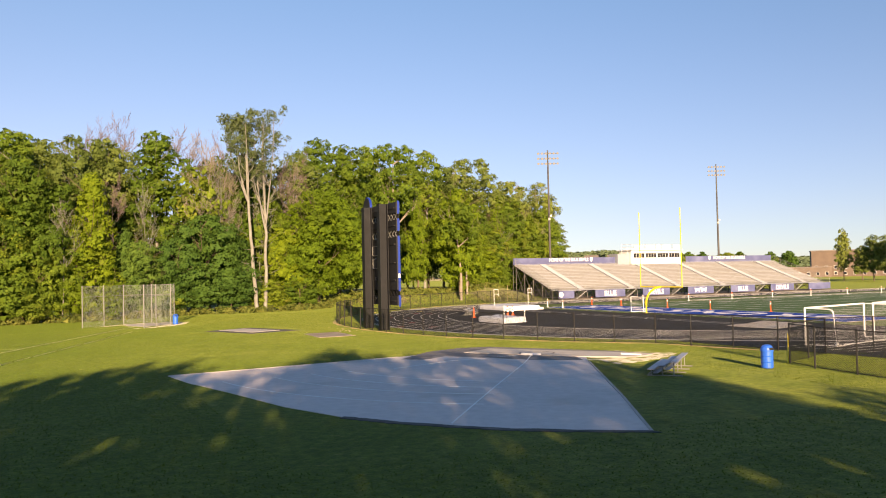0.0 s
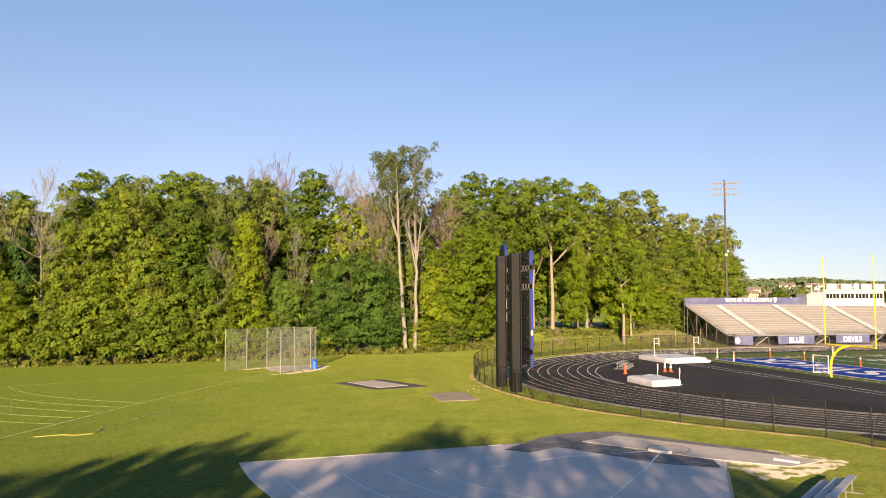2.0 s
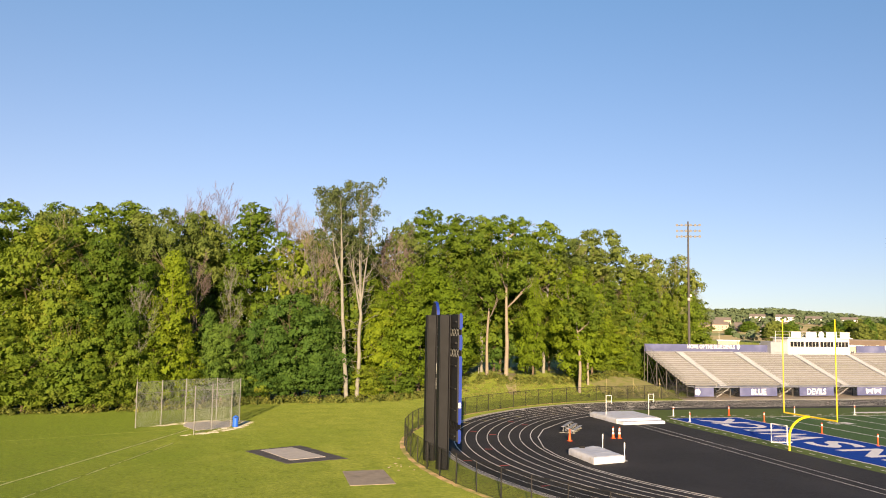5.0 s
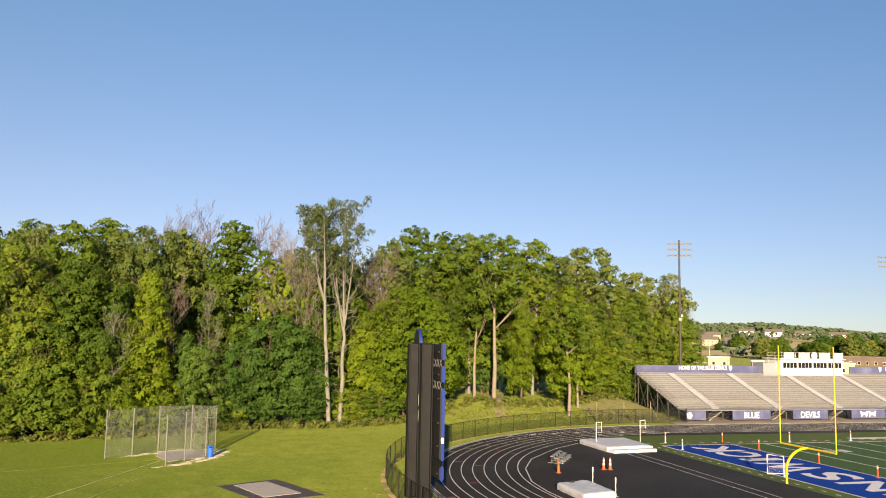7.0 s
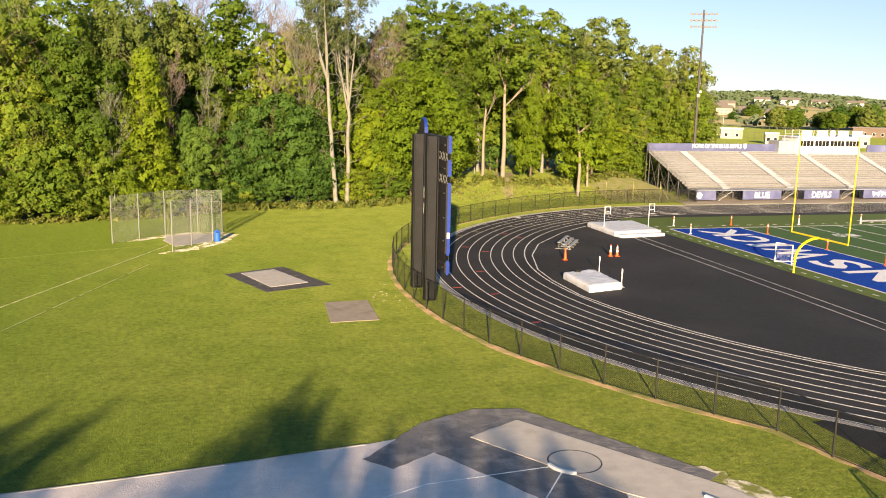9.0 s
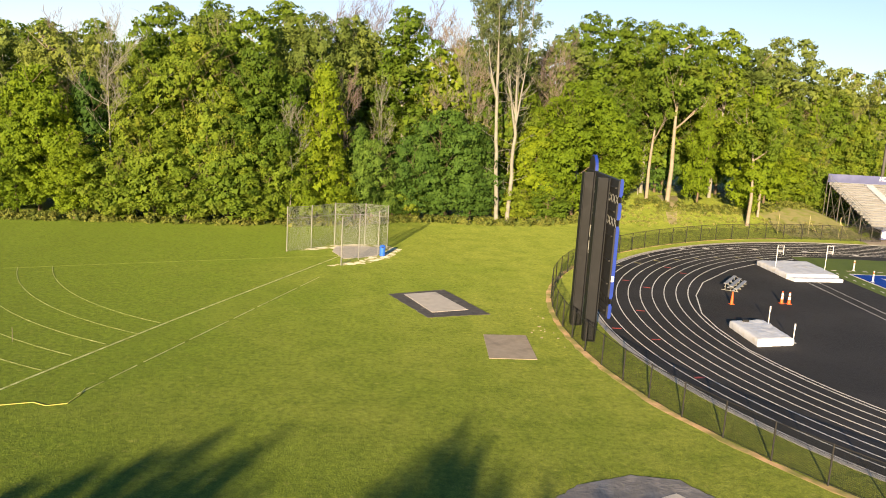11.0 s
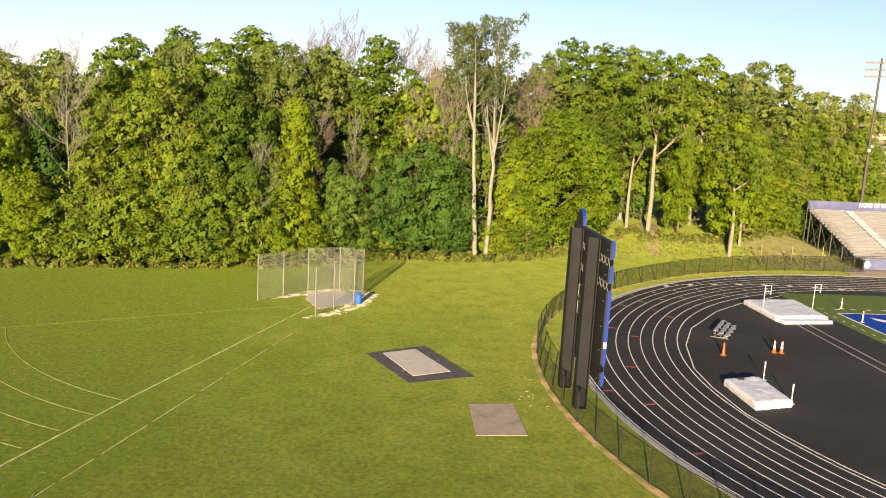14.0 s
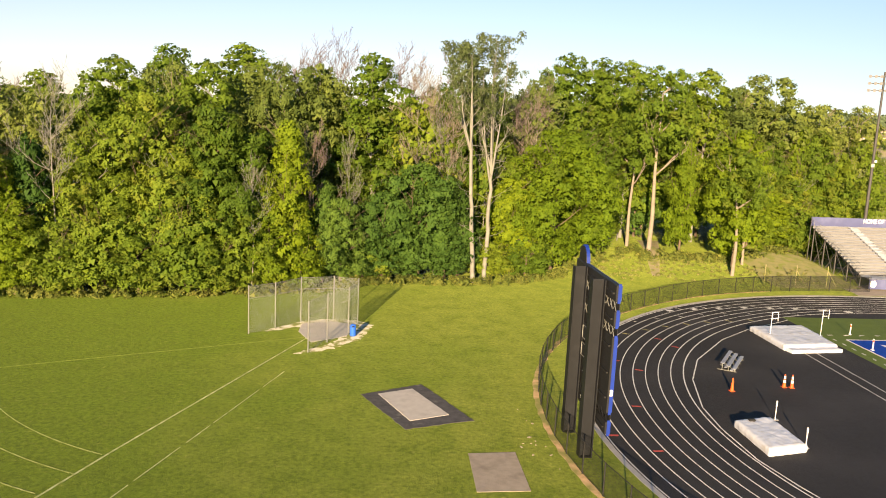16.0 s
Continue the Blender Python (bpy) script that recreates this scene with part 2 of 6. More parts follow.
DARKSTEEL = mat("dark weathered steel", (0.055, 0.055, 0.058), (0.08, 0.077, 0.074), 2, 0.6, metal=0.3)
COLUMN = mat("grey painted steel column", (0.0135, 0.0155, 0.019), (0.011, 0.0125, 0.0155), 0.8, 0.55, metal=0.1, bump=0.1, blotch=(0.020, 0.022, 0.026), bl_scale=0.7, bl_lo=0.55, bl_hi=0.75, spec=0.25)
BOARDBACK = mat("black scoreboard back", (0.0055, 0.0063, 0.0075), (0.008, 0.009, 0.0105), 1.2, 0.6, bump=0.1)
BLUEPAINT = mat("bright blue painted metal", (0.007, 0.036, 0.27), (0.006, 0.03, 0.23), 1.5, 0.4)
BLUEBANNER = mat("violet blue vinyl banner", (0.085, 0.10, 0.215), (0.07, 0.083, 0.185), 0.8, 0.6, blotch=(0.15, 0.17, 0.30), bl_scale=0.35, bl_lo=0.5, bl_hi=0.75)
ALU = mat("mill-finish aluminium plank", (0.325, 0.35, 0.405), (0.28, 0.30, 0.35), 1.2, 0.5, metal=0.15, each=0.08)
# risers darker than the seat planks, so each row reads as a line
RISER = mat("darker grey riser board", (0.21, 0.215, 0.225), (0.18, 0.184, 0.19), 1.2, 0.6, metal=0.15, each=0.1)
ALULIGHT = mat("pale aisle tread", (0.33, 0.35, 0.39), (0.29, 0.31, 0.345), 1.5, 0.5, metal=0.1)
WINDOWGLASS = mat("dark window glass", (0.020, 0.022, 0.026), None, 2, 0.08)
DRUM = mat("blue plastic drum", (0.012, 0.13, 0.62), (0.012, 0.11, 0.55), 2, 0.4)
VINYL = mat("white vinyl mat cover", (0.60, 0.635, 0.71), (0.52, 0.555, 0.625), 1.6, 0.55, bump=0.5, bscale=2.2, blotch=(0.48, 0.47, 0.46), bl_scale=0.9, bl_lo=0.58, bl_hi=0.74)
ORANGE = mat("orange plastic", (0.80, 0.12, 0.03), (0.72, 0.1, 0.025), 3, 0.5)
CHAIN = mesh_wire("black chain-link fabric", (0.012, 0.013, 0.012), 0.10, 0.0085)
NETTING = mesh_wire("grey cage netting", (0.24, 0.27, 0.25), 0.10, 0.0052, 0.7, 0.0)
GOALNET = mesh_wire("white goal net", (0.6, 0.6, 0.6), 0.16, 0.0028, 0.8, 0.0)
BARK = mat("pale grey bark", (0.235, 0.235, 0.205), (0.17, 0.17, 0.147), 1.2, 0.95, bump=0.5, bscale=5)
BARKDARK = mat("brown bark", (0.15, 0.11, 0.075), (0.09, 0.07, 0.05), 1.2, 0.95, bump=0.5, bscale=5)
BARKRED = mat("reddish bark", (0.27, 0.235, 0.19), (0.20, 0.17, 0.135), 1.2, 0.95, bump=0.5, bscale=5)
TWIG = mat("bare reddish grey twigs", (0.19, 0.15, 0.135), (0.14, 0.108, 0.10), 1.0, 0.95)
LEAF_YELLOW = mat("yellow-green leaves", (0.187, 0.279, 0.019), (0.132, 0.215, 0.017), 0.8, 0.75, island=0.09, each=0.16, blotch=(0.10, 0.15, 0.012), bl_scale=0.3, bl_lo=0.52, bl_hi=0.7, translucent=0.45, spec=0.25)
LEAF_MID = mat("mid-green leaves", (0.164, 0.254, 0.027), (0.102, 0.172, 0.020), 0.8, 0.75, island=0.1, each=0.3, blotch=(0.17, 0.20, 0.03), bl_scale=0.3, bl_lo=0.55, bl_hi=0.72, translucent=0.44, spec=0.25)
LEAF_DARK = mat("dark green leaves", (0.089, 0.177, 0.029), (0.052, 0.119, 0.021), 0.8, 0.75, island=0.1, each=0.26, translucent=0.38, spec=0.25)
LEAF_OLIVE = mat("olive spring leaves", (0.178, 0.237, 0.054), (0.119, 0.170, 0.038), 0.8, 0.8, island=0.1, each=0.28, translucent=0.38, spec=0.25)
LEAF_GREY = mat("grey-green thin leaves", (0.105, 0.145, 0.052), (0.075, 0.108, 0.038), 0.8, 0.8, island=0.12, translucent=0.25, spec=0.25)
NEEDLE = mat("spruce needles", (0.03, 0.055, 0.02), (0.02, 0.04, 0.015), 0.5, 0.85, island=0.2)
# far leaves blued slightly, distance haze put into their colour
FARWOOD = mat("distant wooded hill", (0.083, 0.122, 0.058), (0.060, 0.094, 0.048), 0.05, 0.95, island=0.2, rugged=1.0)
FARFIELD = mat("distant fields and woods", (0.13, 0.15, 0.06), (0.08, 0.105, 0.045), 0.03, 0.95, blotch=(0.21, 0.18, 0.09), bl_scale=0.008, bl_lo=0.48, bl_hi=0.54, rugged=0.6)
# brick tones darkened for the school's shaded front, shade put into the colour
WINGWALL = mat("distant shade-darkened brown brick wing", (0.17, 0.13, 0.105), (0.14, 0.108, 0.088), 0.4, 0.9)
BRICKWALL = mat("distant shade-darkened brick wall", (0.14, 0.105, 0.082), (0.118, 0.088, 0.07), 0.4, 0.9)
SOIL = mat("bare trodden soil", (0.165, 0.155, 0.07), (0.12, 0.125, 0.05), 1.0, 0.95, bump=0.5, bscale=8, blotch=(0.11, 0.13, 0.03), bl_scale=0.7, bl_lo=0.5, bl_hi=0.62, rugged=0.5)
LAMPSHELL = mat("pale lamp housing", (0.36, 0.37, 0.39), (0.30, 0.31, 0.33), 3, 0.4, metal=0.4)
TANWALL = mat("distant tan siding", (0.55, 0.44, 0.32), (0.46, 0.37, 0.27), 0.4, 0.9)
ROOFGREY = mat("grey shingle roof", (0.20, 0.17, 0.15), (0.15, 0.13, 0.12), 0.6, 0.9)


# ---- builders ----
def part(name, bm, material, parent=None, label=""):
    me = bpy.data.meshes.new(name)
    bm.to_mesh(me)
    bm.free()
    me.materials.append(material)
    ob = new(name, me)
    if parent:
        ob.parent = parent
    if label:
        ob["label"] = label
    return ob


def share(name, me, parent, m, label=""):
    """One more object on a mesh that exists."""
    ob = new(name, me)
    ob.parent = parent
    ob.matrix_basis = m
    if label:
        ob["label"] = label
    return ob


def empty(name, at=(0, 0, 0), turn=0.0):
    ob = new(name)
    ob.matrix_basis = pose(*at, 0, 0, turn)
    return ob


def box(bm, x0, x1, y0, y1, z0, z1, bevel=0.0, m=None):
    r = bmesh.ops.create_cube(bm, size=1.0, matrix=Matrix.Translation(((x0 + x1) / 2, (y0 + y1) / 2, (z0 + z1) / 2)) @ Matrix.Diagonal((x1 - x0, y1 - y0, z1 - z0, 1)))
    if bevel:
        edges = list({e for v in r["verts"] for e in v.link_edges})
        bmesh.ops.bevel(bm, geom=edges, offset=bevel, segments=1, affect="EDGES")
    if m:
        bmesh.ops.transform(bm, matrix=m, verts=r["verts"] if not bevel else bm.verts)
    return bm


def bx(x0, x1, y0, y1, z0, z1, bevel=0.0):
    return box(bmesh.new(), x0, x1, y0, y1, z0, z1, bevel)


def rod(bm, a, b, r0, r1=None, sides=8):
    a, b = Vector(a), Vector(b)
    d = b - a
    m = Matrix.Translation((a + b) / 2) @ d.to_track_quat("Z", "Y").to_matrix().to_4x4()
    bmesh.ops.create_cone(bm, cap_ends=True, segments=sides, radius1=r0, radius2=r0 if r1 is None else r1, depth=d.length, matrix=m)
    return bm


def tube(points, r, sides=8):
    """A bent pipe through points."""
    bm = bmesh.new()
    pts = [Vector(p) for p in points]
    rings = []
    for i, p in enumerate(pts):
        d = (pts[min(i + 1, len(pts) - 1)] - pts[max(i - 1, 0)]).normalized()
        q = d.to_track_quat("Z", "Y")
        rings.append([bm.verts.new(p + q @ Vector((r * math.cos(2 * math.pi * k / sides), r * math.sin(2 * math.pi * k / sides), 0))) for k in range(sides)])
    for u, v in zip(rings, rings[1:]):
        for k in range(sides):
            bm.faces.new((u[k], u[(k + 1) % sides], v[(k + 1) % sides], v[k]))
    bm.faces.new(rings[0][::-1])
    bm.faces.new(rings[-1])
    return bm


def lathe(profile, sides=24):
    """A turned body from (radius, height) pairs."""
    bm = bmesh.new()
    rings = [[bm.verts.new((r * math.cos(2 * math.pi * k / sides), r * math.sin(2 * math.pi * k / sides), z)) for k in range(sides)] for r, z in profile]
    for u, v in zip(rings, rings[1:]):
        for k in range(sides):
            bm.faces.new((u[k], u[(k + 1) % sides], v[(k + 1) % sides], v[k]))
    bm.faces.new(rings[0][::-1])
    bm.faces.new(rings[-1])
    return bm


def slab(points, z0, z1):
    """A flat plate with the outline given, from z0 up to z1."""
    bm = bmesh.new()
    lo = [bm.verts.new((x, y, z0)) for x, y in points]
    hi = [bm.verts.new((x, y, z1)) for x, y in points]
    top = bm.faces.new(hi)
    k = len(points)
    for i in range(k):
        bm.faces.new((lo[i], lo[(i + 1) % k], hi[(i + 1) % k], hi[i]))
    bm.normal_update()
    if top.normal.z < 0:
        bmesh.ops.reverse_faces(bm, faces=bm.faces)
    return bm


def worn(points, amount=0.22, step=0.4, seed=1):
    """The outline given, broken into short uneven steps as a frayed or scattered edge."""
    rng, out = random.Random(seed), []
    for (x0, y0), (x1, y1) in zip(points, points[1:] + points[:1]):
        n = max(1, int(math.dist((x0, y0), (x1, y1)) / step))
        for k in range(n):
            t = k / n
            out.append((x0 + (x1 - x0) * t + rng.uniform(-amount, amount), y0 + (y1 - y0) * t + rng.uniform(-amount, amount)))
    return out


def ribbon(points, width, z0, z1, closed=False):
    """A flat band of that width along points on the ground."""
    bm = bmesh.new()
    pts = [Vector((x, y, 0)) for x, y in points]
    k = len(pts)
    rows = []
    for i, p in enumerate(pts):
        a = pts[(i - 1) % k] if closed or i else p
        b = pts[(i + 1) % k] if closed or i < k - 1 else p
        d = (b - a).normalized()
        s = Vector((-d.y, d.x, 0)) * width / 2
        rows.append([bm.verts.new(Vector((q.x, q.y, z))) for q, z in ((p + s, z1), (p - s, z1), (p - s, z0), (p + s, z0))])
    for i in range(k if closed else k - 1):
        u, v = rows[i], rows[(i + 1) % k]
        bm.faces.new((u[0], u[1], v[1], v[0]))
        bm.faces.new((u[1], u[2], v[2], v[1]))
        bm.faces.new((u[3], u[0], v[0], v[3]))
    bmesh.ops.recalc_face_normals(bm, faces=bm.faces)
    return bm


def text_mesh(body, size, depth, width=None):
    """Flat block letters lying in the local xy plane, centred; width: stretched to that."""
    cu = bpy.data.curves.new("letters", "FONT")
    cu.body, cu.size, cu.extrude, cu.align_x, cu.align_y, cu.offset = body, size, depth, "CENTER", "CENTER", size * 0.022
    cu.resolution_u = 3
    ob = bpy.data.objects.new("letters", cu)
    scene.collection.objects.link(ob)
    me = bpy.data.meshes.new_from_object(ob.evaluated_get(bpy.context.evaluated_depsgraph_get()))
    bpy.data.objects.remove(ob)
    xs = [v.co.x for v in me.vertices]
    ys = [v.co.y for v in me.vertices]
    if width:
        f = width / (max(xs) - min(xs))
        for v in me.vertices:
            v.co.x = (v.co.x - (max(xs) + min(xs)) / 2) * f
            v.co.y = v.co.y - (max(ys) + min(ys)) / 2
    return me


def lettering(body, size, material, m, parent, width, depth=0.01, label=""):
    me = text_mesh(body, size, depth, width)
    me.materials.append(material)
    return share("lettering", me, parent, m, label)


CX, CY, R_IN, R_OUT, L, LANE = 11.84, -0.4, 36.65, 45.45, 86.0, 1.067      # centre of the bend, kerb radii, straight, lane width


def stadium(r, step=3.0):
    """The outline of the oval at radius r."""
    a = [(CX + r * math.cos(radians(t)), CY + r * math.sin(radians(t))) for t in np.arange(90, 270.1, step)]
    b = [(CX + L + r * math.cos(radians(t)), CY + r * math.sin(radians(t))) for t in np.arange(-90, 90.1, step)]
    return a + b


# ---- ground, field and track ----
def smooth(t):
    t = max(0.0, min(1.0, t))
    return t * t * (3 - 2 * t)


def bank(x, y):
    """The height of the grassy bank beside the trail."""
    return 2.4 * smooth((y - 51) / 15) * smooth((x + 32) / 12) * smooth((24 - x) / 10) * smooth((110 - y) / 20)


bm = bmesh.new()
gx = [-4500, -2000, -900, -400, -200, -120, -80] + list(range(-44, 33, 2)) + [40, 60, 120, 250, 600, 1500, 4500]
gy = [-4500, -2000, -900, -400, -200, -120, -60, 0, 30, 46] + list(range(50, 113, 2)) + [130, 200, 400, 900, 2000, 4500]
grid = [[bm.verts.new((x, y, bank(x, y))) for x in gx] for y in gy]
for j in range(len(gy) - 1):
    for i in range(len(gx) - 1):
        bm.faces.new((grid[j][i], grid[j][i + 1], grid[j + 1][i + 1], grid[j + 1][i])).smooth = True
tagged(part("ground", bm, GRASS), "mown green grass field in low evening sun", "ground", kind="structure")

track = tagged(part("track", slab(stadium(R_OUT), -0.05, 0.012), RUBBER), "black rubber running track with white lanes round a football field", "running track", kind="structure")
part("sprint_chute", slab([(-23.2, -45.6), (CX, -45.6), (CX, -36.0), (-12, -36.0), (-22.4, -29.5), (-24.2, -29.8)], -0.05, 0.016), RUBBER, track)
part("kerb", ribbon(stadium(R_OUT + 0.2), 0.4, -0.05, 0.03, True), KERB, track, "pale concrete kerb along the track")
for i in range(9):
    part("lane_line", ribbon(stadium(R_IN + 0.1 + LANE * i, 1.5), 0.085 if i else 0.10, 0.0, 0.018, True), LINE, track)
for i in range(9):
    y = CY - R_IN - 0.1 - LANE * i
    part("lane_line", ribbon([(-22.6 + 0.25 * i, y), (CX, y)], 0.07, 0.0, 0.0215), LINE, track)
# the inner guide line of the D-shaped apron, with its corners
part("lane_line", ribbon([(-2.0, 32.4), (-9.3, 27.8), (-13.9, 23.8), (-19.4, 17.0), (-22.2, 11.4), (-24.15, 4.9), (-24.55, 0.6), (-24.45, -4.6), (-23.7, -8.2)] + [(CX + 36.34 * math.cos(radians(a)), CY + 36.34 * math.sin(radians(a))) for a in range(196, 241, 4)], 0.10, 0.0, 0.019), LINE, track)
for off in (0.0, 1.25):
    part("runway_line", ribbon([(-6.25 - off, 19.5), (-6.7 - off, 0.0), (-7.3 - off, -19.0), (-7.8 - off, -33)], 0.07, 0.0, 0.019), LINE, track)


def lane_mark(name, lane, az, wide, deep, material):
    """A short painted mark across the middle of a lane, at an angle round the bend's centre."""
    r = R_IN + 0.1 + LANE * (lane + 0.5)
    corners = [(r + dr, math.degrees(da / r)) for dr, da in ((-wide / 2, -deep / 2), (wide / 2, -deep / 2), (wide / 2, deep / 2), (-wide / 2, deep / 2))]
    part(name, slab([(CX + q * math.cos(radians(az + d)), CY + q * math.sin(radians(az + d))) for q, d in corners], 0.0, 0.0195), material, track)


for i in range(8):
    lane_mark("lane_number_patch", i, 96.3 + 4.33 * i, 0.55, 0.85, LINE)
    lane_mark("start_line", i, 94.0 + 4.33 * i, 0.95, 0.07, LINE)
    lane_mark("exchange_mark", i, 120.2 + 3.93 * i, 0.75, 0.16, STAGGER)
    lane_mark("stagger_mark", i, 108.0 + 4.1 * i, 0.6, 0.08, LINE)
for lane, az in ((5, 156.7), (3, 159.5), (4, 172.5), (3, 143.4), (1, 146.0), (7, 180.2), (5, 183.7), (6, 194.3)):
    lane_mark("exchange_mark", lane, az, 0.7, 0.22, REDPAINT)

field = tagged(part("football_field", slab([(-2.3, -33.5), (112, -33.5), (112, 33.5), (-2.3, 33.5)], -0.05, 0.03), TURF2), "green artificial turf football field with blue end zone", "football field", kind="structure")
part("playing_turf", slab([(9.14, -24.38), (100.6, -24.38), (100.6, 24.38), (9.14, 24.38)], 0.0, 0.034), TURF, field)
part("end_zone", slab([(0.0, -24.38), (9.14, -24.38), (9.14, 24.38), (0.0, 24.38)], 0.0, 0.036), BLUETURF, field, "blue end zone with white lettering")
part("end_zone", slab([(100.6, -24.38), (109.73, -24.38), (109.73, 24.38), (100.6, 24.38)], 0.0, 0.036), BLUETURF, field)
part("boundary_line", ribbon([(-0.1, -24.45), (-0.1, 24.45)], 0.2, 0.0, 0.04), LINE, field)
for y in (-24.48, 24.48):
    part("boundary_line", ribbon([(-0.1, y), (109.9, y)], 0.2, 0.0, 0.041), LINE, field)
part("sideline_border", ribbon([(29.0, 27.6), (82.0, 27.6)], 1.1, 0.0, 0.042), LINE, field)
for i in range(21):
    part("yard_line", ribbon([(9.14 + 4.572 * i, -24.3), (9.14 + 4.572 * i, 24.3)], 0.16 if i else 0.2, 0.0, 0.042), LINE, field)
for i in range(30):
    part("restraining_dash", ribbon([(-1.45, -23.8 + 1.65 * i), (-1.45, -23.2 + 1.65 * i)], 0.12, 0.0, 0.04), LINE, field)
for i in range(60):
    part("restraining_dash", ribbon([(-1.2 + 1.8 * i, 26.2), (-0.6 + 1.8 * i, 26.2)], 0.12, 0.0, 0.04), LINE, field)
for i, num in enumerate(("10", "20", "30", "40", "50", "40", "30", "20", "10")):
    for side in (-1, 1):
        for k, ch in enumerate(num):
            me = text_mesh(ch, 2.4, 0.002, 1.1)
            me.materials.append(LINE)
            x = 9.14 + 9.144 * (i + 1) + (k - 0.5) * 1.9 * side * -1
            share("yard_number", me, field, pose(x, side * 17.5, 0.043, 0, 0, 180 if side > 0 else 0))
for ch, y, w in (("K", 21.2, 4.4), ("C", 16.6, 3.8), ("I", 13.0, 1.5), ("W", 8.4, 5.6), ("S", 2.8, 4.0), ("N", -2.4, 4.3), ("U", -7.8, 4.2), ("R", -13.2, 4.3), ("B", -18.5, 4.2)):
    lettering(ch, 6.5, WHITETURF, pose(4.9, y, 0.043, 0, 0, 90), field, w, 0.002, "white block letter on blue turf")

# shot put landing sector of crushed stone with its throwing pad
sector = tagged(part("shot_put_sector", slab([(-58.2, -29.6), (-57.7, -33.2), (-56.7, -37.4), (-55.5, -43.2), (-54.3, -46.6), (-53.0, -48.7), (-51.7, -50.3), (-50.4, -51.7), (-49.0, -52.8), (-46.9, -54.3),
    (-43.0, -47.8), (-36.6, -36.6), (-35.2, -34.4), (-37.4, -27.0), (-39.2, -26.6), (-41.4, -27.3), (-44.6, -28.0), (-49.0, -28.6), (-54.0, -29.2)], -0.05, 0.02), SCREEN), "pale crushed stone shot put landing sector", "landing sector", kind="structure")
part("edging", ribbon([(-46.9, -54.3), (-43.0, -47.8), (-36.7, -36.8)], 0.10, -0.05, 0.05), KERB, sector)
part("edging", ribbon([(-58.2, -29.6), (-54.0, -29.2), (-49.0, -28.6), (-44.6, -28.0)], 0.08, -0.05, 0.045), KERB, sector)
part("cloth_strip", slab(worn([(-44.9, -29.4), (-41.8, -26.2), (-39.1, -25.1), (-36.9, -25.5), (-31.6, -33.6), (-32.3, -34.1), (-37.5, -26.9), (-39.0, -27.5), (-40.4, -28.4), (-43.9, -30.5)], 0.05, 0.35), 0.0, 0.028), CLOTH, sector)
part("cloth_strip", slab(worn([(-42.4, -28.6), (-40.2, -28.1), (-35.6, -33.6), (-36.6, -36.2), (-38.8, -34.6)], 0.05, 0.35), 0.0, 0.026), CLOTH, sector)
part("throwing_pad", slab([(-40.1, -28.2), (-37.5, -26.8), (-31.9, -34.6), (-31.3, -36.0), (-33.4, -36.8), (-36.0, -34.2)], 0.0, 0.05), CONCRETE, sector, "light concrete throwing pad with a ring")
part("edging_cloth", slab(worn([(-46.7, -54.6), (-49.1, -53.0), (-50.6, -51.8), (-51.9, -50.4), (-53.2, -48.8), (-54.5, -46.7), (-54.2, -46.5), (-52.9, -48.6), (-51.6, -50.2), (-50.3, -51.6), (-48.9, -52.7), (-46.8, -54.2)], 0.05, 0.3), 0.0, 0.024), BLACKMAT, sector, "frayed dark cloth along the edge")
ring = [(-36.7 + 1.07 * math.cos(t), -31.4 + 1.07 * math.sin(t)) for t in np.linspace(0, 2 * math.pi, 37)[:-1]]
part("ring", ribbon(ring, 0.06, 0.0, 0.056, True), DARKSTEEL, sector)
part("toe_board", ribbon([(-36.7 + 1.14 * math.cos(t), -31.4 + 1.14 * math.sin(t)) for t in np.linspace(radians(185), radians(250), 10)], 0.12, 0.0, 0.15), WHITEPAINT, sector, "white curved toe board")
part("toe_board", ribbon([(-33.2 + 0.2 * t, -35.2 - 0.35 * t) for t in range(4)], 0.12, 0.0, 0.13), WHITEPAINT, sector)
part("sector_line", ribbon([(-37.9, -31.6), (-43.0, -32.0), (-47.1, -33.7), (-56.5, -35.6)][:3], 0.06, 0.0, 0.031), WHITEPAINT, sector)
part("sector_line", ribbon([(-37.6, -32.2), (-40.0, -35.4), (-46.5, -43.4), (-51.6, -49.8)], 0.06, 0.0, 0.031), WHITEPAINT, sector)
for r in (13.0, 15.0, 17.0, 19.6):
    part("distance_arc", ribbon([(-36.7 + r * math.cos(radians(t)), -31.4 + r * math.sin(radians(t))) for t in range(187, 233, 3)], 0.07, 0.0, 0.03), WHITEPAINT, sector)

# two practice throwing pads in the grass
pad = tagged(part("throwing_pad", slab([(-49.0, 7.2), (-46.3, 8.4), (-44.0, 3.0), (-46.9, 1.8)], -0.05, 0.045), CONCRETE), "light concrete throwing pad framed by dark cloth", "throwing pad", kind="structure")
part("cloth_border", slab(worn([(-50.3, 7.1), (-45.5, 9.5), (-42.3, 1.9), (-43.6, 1.6), (-47.3, 0.3)], 0.05, 0.35), -0.05, 0.02), BLACKMAT, pad, "dark weed-barrier cloth frayed at the edges")
tagged(part("concrete_pad", slab([(-43.5, -3.6), (-40.4, -3.4), (-40.5, -8.8), (-43.7, -8.9)], -0.05, 0.03), OLDCONC), "weathered brownish concrete pad flush with the grass", "concrete pad", kind="structure")

# soil and gravel worn into the grass
FENCE_R = 48.9


